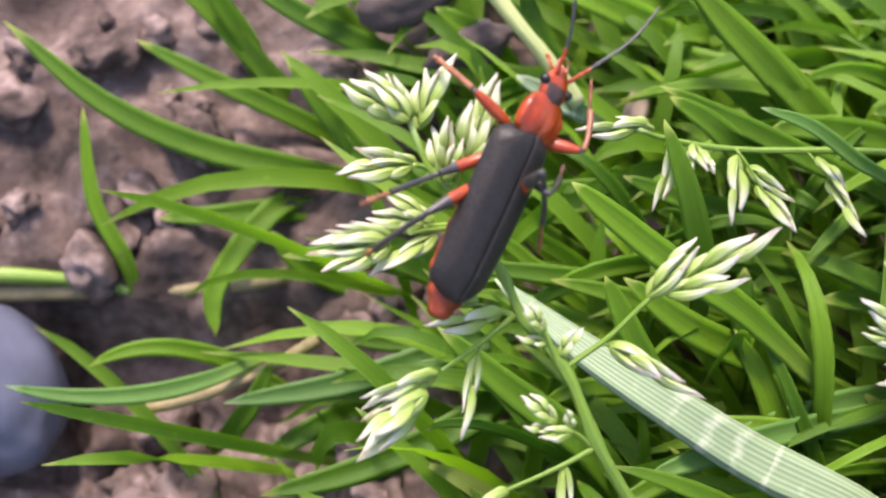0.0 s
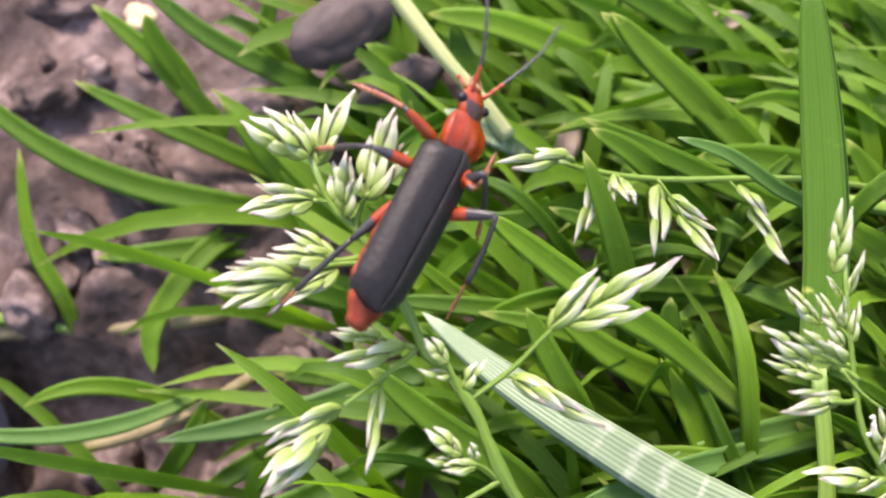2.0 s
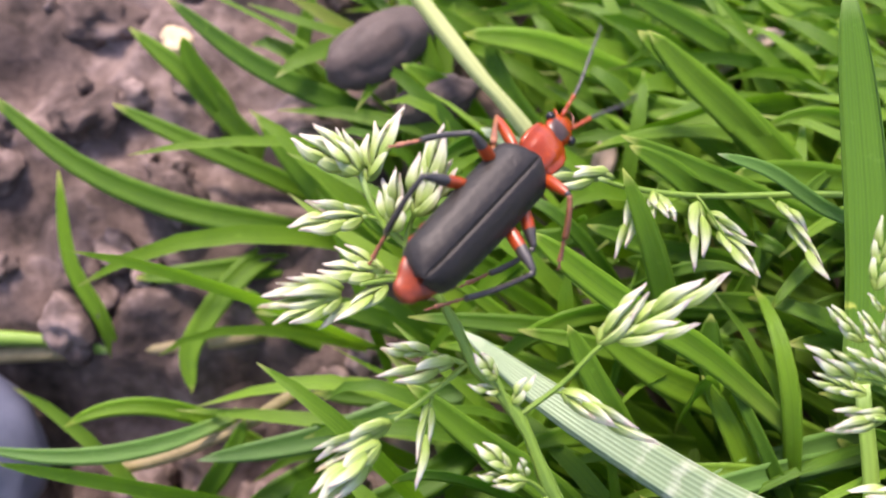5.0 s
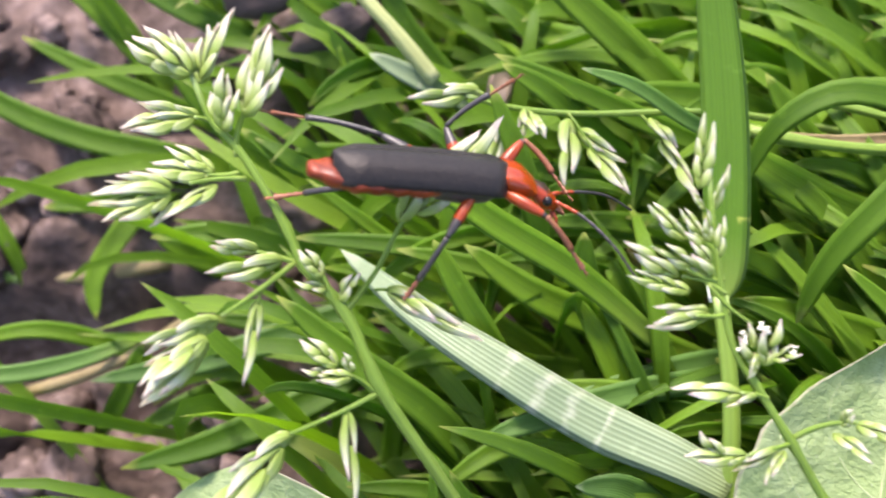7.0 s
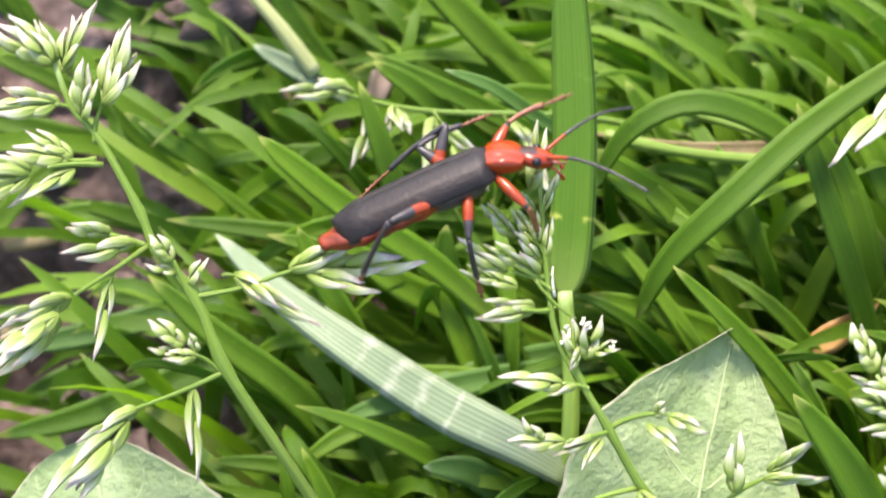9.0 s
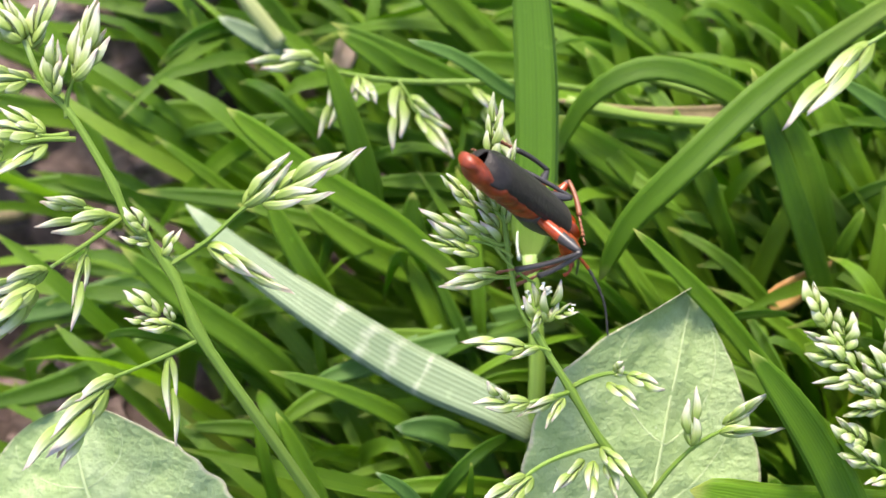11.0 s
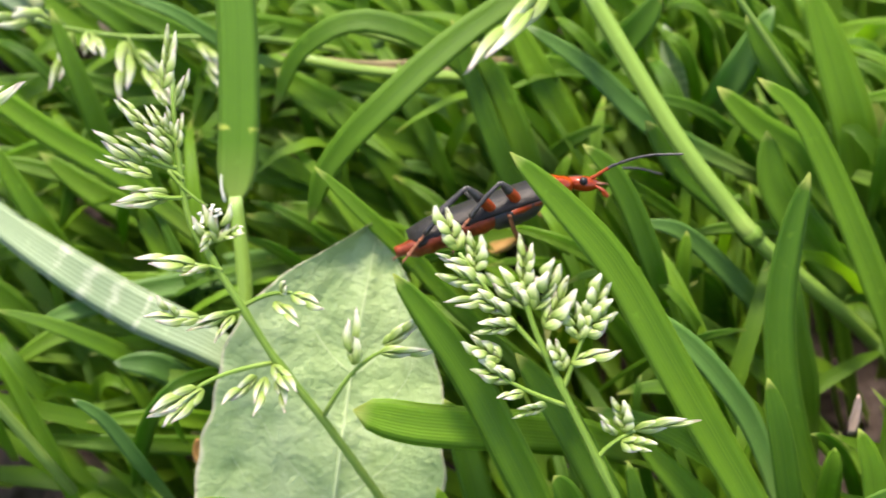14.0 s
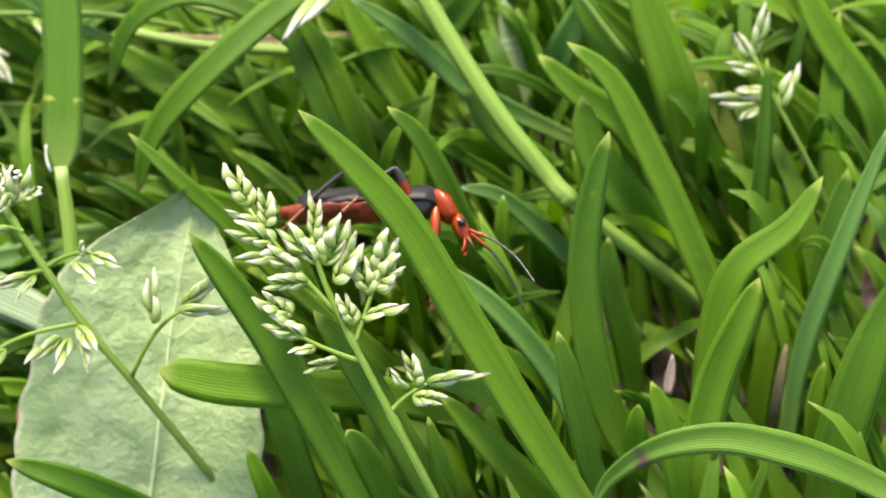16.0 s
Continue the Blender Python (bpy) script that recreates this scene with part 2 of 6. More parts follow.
BELLY = plain_mat("belly_orange", [(0.34, (0.05, 0.009, 0.004)), (0.62, (0.24, 0.036, 0.007))], 700, 0.42, 0.35, 0.3)
LEG_ORANGE = plain_mat("leg_orange", [(0.3, (0.18, 0.018, 0.003)), (0.7, (0.29, 0.046, 0.006))], 1500, 0.3, 0.4, 0.2)
LEG_BLACK = plain_mat("leg_black", [(0.3, (0.014, 0.012, 0.011)), (0.7, (0.045, 0.038, 0.034))], 2500, 0.4, 0.5, 0.4)
LEG_BROWN = plain_mat("leg_brown", [(0.3, (0.10, 0.03, 0.012)), (0.7, (0.26, 0.09, 0.035))], 2500, 0.45, 0.5, 0.4)
EYE = plain_mat("eye_black", [(0.3, (0.004, 0.004, 0.004)), (0.7, (0.009, 0.008, 0.008))], 3000, 0.28, 0.3, 0.2)
BAND = plain_mat("head_grey", [(0.3, (0.018, 0.010, 0.008)), (0.7, (0.06, 0.028, 0.02))], 1500, 0.35, 0.4, 0.2)


# ---- mesh helpers (lengths in millimetres) ----
VIEW_BACK = Vector((0.0, -0.5, 0.866))


def link_mesh(name, bm, materials, parent=None, label="", smooth=True):
    me = bpy.data.meshes.new(name)
    bmesh.ops.recalc_face_normals(bm, faces=bm.faces[:])
    bm.to_mesh(me)
    bm.free()
    for m in materials if isinstance(materials, (list, tuple)) else (materials,):
        me.materials.append(m)
    if smooth:
        me.polygons.foreach_set("use_smooth", [True] * len(me.polygons))
    ob = new(name, me)
    if parent is not None:
        ob.parent = parent
    if label:
        ob["label"] = label
    return ob


part = link_mesh


def curve_points(pts, n):
    """n+1 points on a smooth line through pts."""
    p = [Vector(q) for q in pts]
    if len(p) == 2:
        return [p[0].lerp(p[1], k / n) for k in range(n + 1)]
    if len(p) == 3:
        c = 2 * p[1] - (p[0] + p[2]) / 2
        return [(1 - s) ** 2 * p[0] + 2 * s * (1 - s) * c + s * s * p[2] for s in (k / n for k in range(n + 1))]
    p = [2 * p[0] - p[1], *p, 2 * p[-1] - p[-2]]
    out = []
    for k in range(n + 1):
        f = min(k / n * (len(p) - 3), len(p) - 3 - 1e-6)
        i, s = int(f), f - int(f)
        a, b, c, d = p[i : i + 4]
        out.append(0.5 * (2 * b + (c - a) * s + (2 * a - 5 * b + 4 * c - d) * s * s + (3 * b - 3 * c + d - a) * s ** 3))
    return out


def sweep(bm, line, radii, seg=8, flat=1.0, mat_index=0, mats=None, face=VIEW_BACK):
    """A tube with closed ends along a line, its radius by place; UV: round and along."""
    uvl = bm.loops.layers.uv.verify()
    rings, n = [], len(line) - 1
    for k, p in enumerate(line):
        d = (line[min(k + 1, n)] - line[max(k - 1, 0)]).normalized()
        a = d.cross(face)
        a = a.normalized() if a.length > 1e-4 else d.orthogonal().normalized()
        b = a.cross(d).normalized()
        r = radii(k / n) if callable(radii) else radii
        rings.append([bm.verts.new((p + r * (math.cos(q) * a + flat * math.sin(q) * b)) * MM) for q in (2 * math.pi * i / seg for i in range(seg))])
    for k in range(n):
        for i in range(seg):
            j = (i + 1) % seg
            f = bm.faces.new((rings[k][i], rings[k][j], rings[k + 1][j], rings[k + 1][i]))
            f.material_index = mats((k + 0.5) / n) if mats else mat_index
            for loop, (x, y) in zip(f.loops, ((i, k), (i + 1, k), (i + 1, k + 1), (i, k + 1))):
                loop[uvl].uv = (x / seg, y / n)
    for ring, at in ((rings[0], 0.0), (rings[-1], 1.0)):
        f = bm.faces.new(ring)
        f.material_index = mats(at) if mats else mat_index
        for loop in f.loops:
            loop[uvl].uv = (0.5, at)
    return rings


def blade_width(s, blunt, root=0.62, heel=0.0):
    start = math.sqrt(max(0.0, 1 - (1 - s / heel) ** 2)) if s < heel else 1.0
    return start * min(1.0, root + 1.1 * s) * max(0.0, 1 - s ** blunt) ** 0.62


def blade_bm(pts, width, fold=0.24, turn=0.0, twist=0.0, blunt=4.0, n=16, thick=0.10, face=VIEW_BACK, root=0.62, heel=0.0):
    """One grass blade: a keeled strip with a boat-shaped tip."""
    bm = bmesh.new()
    uvl = bm.loops.layers.uv.verify()
    line, rings = curve_points(pts, n), []
    across = (-1, -0.55, 0, 0.55, 1, 0.5, 0, -0.5)
    for k, p in enumerate(line):
        s = k / n
        d = (line[min(k + 1, n)] - line[max(k - 1, 0)]).normalized()
        side = d.cross(face)
        side = side.normalized() if side.length > 1e-4 else d.orthogonal().normalized()
        side = Matrix.Rotation(radians(turn + twist * s), 3, d) @ side
        up = side.cross(d).normalized()
        w = max(0.03, width / 2 * blade_width(s, blunt, root, heel))
        ring = []
        for i, x in enumerate(across):
            z = fold * w * 2 * (abs(x) ** 1.12 - 0.45) - (thick if i > 4 else 0) + (0 if i > 4 else 0.05 * (1 - abs(x)))
            ring.append(bm.verts.new((p + side * (w * x) + up * z) * MM))
        rings.append(ring)
    for k in range(n):
        for i in range(8):
            j = (i + 1) % 8
            f = bm.faces.new((rings[k][i], rings[k][j], rings[k + 1][j], rings[k + 1][i]))
            for loop, (q, y) in zip(f.loops, ((i, k), (j, k), (j, k + 1), (i, k + 1))):
                loop[uvl].uv = (0.5 + across[q] / 2, y / n)
    bm.faces.new(rings[0])
    bm.faces.new(rings[-1])
    return bm


def blade(pts, width, material=None, label="bright green arching grass blade rooted in the soil", parent=None, name="grass_blade", **kw):
    ob = link_mesh(name, blade_bm(pts, width, **kw), material or GREEN, parent)
    if parent is None:
        tagged(ob, label, "grass blade", "grass blades")
    return ob


# ---- ground ----
def ground_height(x, y):
    slope = 9.0 * math.tanh((y - 50) / 30)
    a = noise.noise(Vector((x / 14, y / 14, 3.1))) * 2.6 + noise.noise(Vector((x / 5.5, y / 5.5, 8.2))) * 1.5
    b = noise.noise(Vector((x / 2.2, y / 2.2, 1.7))) * 0.7
    clod = max(0.0, noise.noise(Vector((x / 4.2 + 40, y / 4.2, 5.0)))) ** 0.7 * 2.2
    ledge = 39.3 + 1.6 * noise.noise(Vector((x / 6, 2.0, 4.0))) + 0.5 * noise.noise(Vector((x / 1.7, 7.0, 4.0)))
    hollow = -5.6 / (1 + math.exp(min(40.0, (y - ledge) / 0.8))) / (1 + math.exp((x + 13) / 1.5)) / (1 + math.exp((14 - y) / 4))
    hollow *= 1.15 + 0.95 * noise.noise(Vector((x / 2.9, y / 2.6, 11.0))) + 0.35 * noise.noise(Vector((x / 1.2, y / 1.1, 21.0)))
    fade = 1.0 / (1.0 + (max(0.0, math.hypot(x - 15, y - 40) - 110) / 60) ** 2)
    return slope + (a * 1.2 + b * 1.3 + clod * 1.2 + hollow) * fade - 1.5


def build_ground():
    n = 300
    ax = [15 + 105 * f + 330 * f * max(0.0, abs(f) - 0.62) ** 1.5 / 0.25 for f in (k / n * 2 - 1 for k in range(n + 1))]
    verts = [(x * MM, (y + 25) * MM, ground_height(x, y + 25) * MM) for y in ax for x in ax]
    w = n + 1
    faces = [(j * w + i, j * w + i + 1, (j + 1) * w + i + 1, (j + 1) * w + i) for j in range(n) for i in range(n)]
    me = bpy.data.meshes.new("ground")
    me.from_pydata(verts, [], faces)
    me.polygons.foreach_set("use_smooth", [True] * len(faces))
    me.materials.append(SOIL)
    return tagged(new("ground", me), "dry crumbly pinkish-brown soil with small clods", "soil", kind="structure")


build_ground()


# ---- spikelets ----
def lemma(bm, base, tip, width, thick, keel, rng, n=9, m=10):
    """One boat-shaped scale: a thin keeled shell folded round its flower, widest below the middle, its point torn and spread."""
    uvl = bm.loops.layers.uv.verify()
    a, b = Vector(base), Vector(tip)
    d = (b - a).normalized()
    k = Vector(keel)
    k = (k - d * k.dot(d)).normalized()
    o = d.cross(k)
    jag = [rng.uniform(-0.05, 0.06) for _ in range(m + 1)]
    flare = rng.uniform(0.05, 0.22)
    core = [a.lerp(b, 0.80 * s) + k * width * (0.30 * math.sin(math.pi * s) - 0.35 * s) for s in (j / 6 for j in range(7))]
    sweep(bm, [p / MM for p in core], lambda s: width * 0.62 / MM * max(0.05, (0.3 + 0.7 * math.sin(math.pi / 2 * min(1.0, s / 0.42))) * (1 - max(0.0, (s - 0.42) / 0.58) ** 2)), 7, thick * 0.85, face=-k)
    shells = []
    for inner in (0, 1):
        grid = []
        for j in range(n + 1):
            s = j / n
            w = width * (0.34 + 0.66 * math.sin(math.pi / 2 * min(1.0, s / 0.38))) * (1 - 0.80 * max(0.0, (s - 0.40) / 0.60) ** 1.7)
            p = a.lerp(b, s) + k * width * (0.42 * math.sin(math.pi * min(1.0, s * 1.08)) - 0.45 * s + 1.2 * flare * max(0.0, s - 0.75))
            row = []
            for i in range(m + 1):
                q = (i / m * 2 - 1) * (2.45 - 0.75 * s)
                f = w * (0.95 if inner else 1.0)
                sharp = 1 + 0.22 * math.exp(-(q / 0.30) ** 2)
                v = p + k * math.cos(q) * f * sharp + o * math.sin(q) * f * thick + d * jag[i] * max(0.0, s - 0.6) / 0.4 * (1 - abs(q) / 4)
                row.append(bm.verts.new(v))
            grid.append(row)
        shells.append(grid)
    def face(vs, uv):
        f = bm.faces.new(vs)
        for loop, c in zip(f.loops, uv):
            loop[uvl].uv = c
    for g in shells:
        for j in range(n):
            for i in range(m):
                face((g[j][i], g[j][i + 1], g[j + 1][i + 1], g[j + 1][i]), ((i / m, j / n), ((i + 1) / m, j / n), ((i + 1) / m, (j + 1) / n), (i / m, (j + 1) / n)))
    g, h = shells
    rim = [(0, i) for i in range(m)] + [(j, m) for j in range(n)] + [(n, i) for i in range(m, 0, -1)] + [(j, 0) for j in range(n, 0, -1)]
    for c, (j, i) in enumerate(rim):
        y, x = rim[(c + 1) % len(rim)]
        face((g[j][i], h[j][i], h[y][x], g[y][x]), ((i / m, j / n), (i / m, j / n), (x / m, y / n), (x / m, y / n)))


def spikelet_mesh(name, florets, spread, seed, anthers=0):
    """A flattened spikelet 1 mm long along +z; its scales stand in two ranks and overlap like a chevron."""
    rng = random.Random(seed)
    bm = bmesh.new()
    for k in range(florets + 1):
        side = -1 if k % 2 else 1
        f = k / max(1, florets)
        z0 = 0.02 + (0.40 if florets < 5 else 0.56) * f if florets > 1 else 0.06 + 0.3 * f
        length = (0.62 - 0.05 * f if florets < 5 else 0.46) * rng.uniform(0.9, 1.06) if florets > 1 else 0.62
        lean = side * spread * (1.15 - 0.45 * f) * rng.uniform(0.7, 1.3)
        a = (side * 0.028, rng.uniform(-0.02, 0.02), z0)
        b = (a[0] + math.sin(lean) * length, rng.uniform(-0.06, 0.06), min(1.02, z0 + math.cos(lean) * length))
        lemma(bm, a, b, 0.098 * rng.uniform(0.9, 1.12), 0.55, (side, rng.uniform(-0.5, 0.5), 0), rng)
    for k in range(2):
        side = -1 if k else 1
        lemma(bm, (0, 0.02, 0), (side * rng.uniform(0.09, 0.15), 0.03, 0.34 + 0.12 * k), 0.080, 0.5, (side, 0.3, 0), rng)
    for k in range(anthers):
        p = Vector((rng.uniform(-0.3, 0.3), 0.12, rng.uniform(0.4, 0.9)))
        d = Vector((rng.uniform(-0.16, 0.16), 0.05, rng.uniform(-0.16, 0.16)))
        sweep(bm, [q / MM for q in curve_points([p, p + d * 0.5 + Vector((0.02, 0, 0.02)), p + d], 4)], lambda s: (0.03 + 0.02 * abs(2 * s - 1)) / MM, 6, mat_index=1)
    bmesh.ops.scale(bm, verts=bm.verts, vec=(MM, MM, MM))
    me = bpy.data.meshes.new(name)
    bmesh.ops.recalc_face_normals(bm, faces=bm.faces[:])
    bm.to_mesh(me)
    bm.free()
    for m in (LEMMA, ANTHER):
        me.materials.append(m)
    me.polygons.foreach_set("use_smooth", [True] * len(me.polygons))
    return me


SPIKELETS = [[spikelet_mesh("spikelet", count, spread, 10 * k + v, anthers) for v in range(4)] for k, (count, spread, anthers) in enumerate(((3, 0.11, 0), (2, 0.08, 0), (3, 0.20, 0), (2, 0.45, 4), (1, 0.07, 0), (5, 0.30, 0)))]


def panicle(stem, r0, r1, label, nodes=()):
    """A flowering stem: an empty at its base; branches and spikelets are added under it."""
    o = Vector(stem[0])
    root = new("flowering_grass_stem")
    root.location = o * MM
    tagged(root, label, "flowering grass", "flowering grass stems")
    bm = bmesh.new()
    line = [p - o for p in curve_points(stem, 26)]
    knots = [min(range(27), key=lambda k: (line[k] + o - Vector(q)).length) / 26 for q in nodes]
    sweep(bm, line, lambda s: (r0 + (r1 - r0) * s) * (1 + sum(0.35 * math.exp(-((s - q) / 0.018) ** 2) for q in knots)), 10)
    part("stem", bm, STALK, root)
    return root


def branch(root, pts, r=0.16, r1=0.10):
    o = root.location / MM
    bm = bmesh.new()
    sweep(bm, [p - o for p in curve_points(pts, 10)], lambda s: r + (r1 - r) * s, 7)
    part("branch", bm, STALK, root)


def spikelet(root, base, tip, kind=0, fat=1.0, roll=0.0):
    o = root.location / MM
    a, b = Vector(base), Vector(tip)
    z = (b - a).normalized()
    x = z.cross(VIEW_BACK).normalized()
    y = z.cross(x).normalized()
    turn = Matrix((x, y, z)).transposed().to_4x4() @ Matrix.Rotation(radians(roll), 4, "Z")
    size = (b - a).length
    ob = new("spikelet", SPIKELETS[kind][int(abs(b.x * 7 + b.y * 13) * 10) % 4])
    ob.parent = root
    ob.matrix_basis = Matrix.Translation((a - o) * MM) @ turn @ Matrix.Diagonal((size * fat, size * fat, size, 1))
    return ob


# ---- beetle ----
def blob(bm, rows, seg=20, mat_index=0, mats=None):
    """A closed body of elliptic rings: y, half width, height above and below the middle line, z of the middle."""
    rings = []
    for y, w, top, low, z in rows:
        ring = []
        for i in range(seg):
            q = 2 * math.pi * i / seg
            c, s = math.cos(q), math.sin(q)
            ring.append(bm.verts.new(Vector((w * c, y, z + (top if s > 0 else low) * s)) * MM))
        rings.append(ring)
    for k in range(len(rings) - 1):
        for i in range(seg):
            f = bm.faces.new((rings[k][i], rings[k][(i + 1) % seg], rings[k + 1][(i + 1) % seg], rings[k + 1][i]))
            f.material_index = mats(k, i / seg) if mats else mat_index
    for ring, k in ((rings[0], 0), (rings[-1], len(rings) - 2)):
        f = bm.faces.new(ring)
        f.material_index = mats(k, 0.5) if mats else mat_index
    return rings


def smooth_rows(rows, n):
    keys = [r[0] for r in rows]
    out = []
    for k in range(n + 1):
        y = keys[0] + (keys[-1] - keys[0]) * (0.5 - 0.5 * math.cos(math.pi * k / n))
        out.append((y, *[float(np.interp(y, keys, [r[c] for r in rows])) for c in range(1, 5)]))
    return out


def elytron_bm(side):
    """One wing case 8.7 mm long: a curved shell with thickness."""
    bm = bmesh.new()
    ny, nx, length = 34, 12, 8.7
    shells = []
    for inner in (0, 1):
        grid = []
        for j in range(ny + 1):
            s = j / ny
            y = 4.35 - length * s
            w = 1.54 * min(1.0, (1 - (1 - min(1, s / 0.09)) ** 2 * 0.42)) * (1.03 + 0.06 * math.sin(math.pi * s) - 0.09 * s)
            w *= math.sqrt(max(0.0, 1 - max(0.0, (s - 0.84) / 0.163) ** 2.3)) * 0.98 + 0.02
            row = []
            for i in range(nx + 1):
                u = i / nx
                ang = u * 1.52
                x = side * (0.006 + 0.012 * s + (w - 0.012 * s) * math.sin(ang) / math.sin(1.28) * (1 - inner * 0.05))
                z = 0.62 + 0.94 * (math.cos(ang) - 1) / (1 - math.cos(1.28)) + 0.006 * math.exp(-((u - 0.05) / 0.06) ** 2)
                z += 0.10 * math.sin(math.pi * min(1, s * 1.05)) - 0.25 * max(0.0, s - 0.85) / 0.15 - 0.16 * max(0.0, 0.07 - s) / 0.07
                z += 0.035 * math.sin(9 * u) * math.sin(math.pi * s) * math.sin(3 * math.pi * u)
                row.append(bm.verts.new(Vector((x, y, z - inner * 0.10)) * MM))
            grid.append(row)
        shells.append(grid)
    a, b = shells
    for j in range(ny):
        for i in range(nx):
            bm.faces.new((a[j][i], a[j][i + 1], a[j + 1][i + 1], a[j + 1][i]))
            bm.faces.new((b[j][i], b[j + 1][i], b[j + 1][i + 1], b[j][i + 1]))
    edge = [(0, i) for i in range(nx)] + [(j, nx) for j in range(ny)] + [(ny, i) for i in range(nx, 0, -1)] + [(j, 0) for j in range(ny, 0, -1)]
    for k, (j, i) in enumerate(edge):
        q, p = edge[(k + 1) % len(edge)]
        bm.faces.new((a[j][i], b[j][i], b[q][p], a[q][p]))
    return bm


def leg_parts(beetle, femur, tibia, tarsus, dark, side, front):
    """Femur with a dark end; under it the tibia with its tarsus. Both point along +y from their joints."""
    bm = bmesh.new()
    line = curve_points([(0, 0, 0), (0, femur * 0.5, 0.05), (0, femur, 0)], 14)
    sweep(bm, line, lambda s: 0.155 + 0.17 * math.sin(math.pi * min(1, s * 0.95 + 0.05)) ** 0.8 - 0.05 * s, 10, 1.15, mats=lambda s: 1 if s > dark else 0, face=Vector((0, 0, 1)))
    thigh = part("leg", bm, (LEG_ORANGE, LEG_BLACK), beetle, "orange thigh with a black end")
    bm = bmesh.new()
    line = curve_points([(0, 0, 0), (0, tibia * 0.5, 0.12), (0, tibia, 0)], 12)
    sweep(bm, line, lambda s: 0.125 + 0.045 * s + 0.03 * math.exp(-(s / 0.06) ** 2), 8, mat_index=0, face=Vector((0, 0, 1)))
    y = tibia
    for k in range(5):
        d = tarsus * (0.26, 0.2, 0.17, 0.14, 0.23)[k]
        z = -0.05 - 0.03 * k
        r = (0.13, 0.145, 0.16, 0.19, 0.09)[k]
        sweep(bm, curve_points([(0, y - 0.03, z + 0.03), (0, y + d * 0.6, z), (0, y + d, z)], 5), lambda s, r=r: r * (0.55 + 0.6 * s), 8, 0.7, mat_index=1, face=Vector((0, 0, 1)))
        y += d
    for s in (-1, 1):
        sweep(bm, curve_points([(0, y, -0.17), (s * 0.10, y + 0.10, -0.15), (s * 0.12, y + 0.16, -0.28)], 5), lambda q: 0.035 * (1 - 0.8 * q), 6, mat_index=1, face=Vector((0, 0, 1)))
    shin = part("shin", bm, (LEG_BROWN if front else LEG_BLACK, LEG_BROWN), thigh, "dark shin with a brown jointed foot")
    shin.location = (0, femur * MM, 0)
    return thigh, shin


NECK = Vector((0, 4.25, 0.0))


def from_neck(p):
    """A point of head or shield, from the neck, both somewhat drawn out forwards."""
    p = Vector(p) - NECK
    return Vector((p.x, p.y * 1.12, p.z))


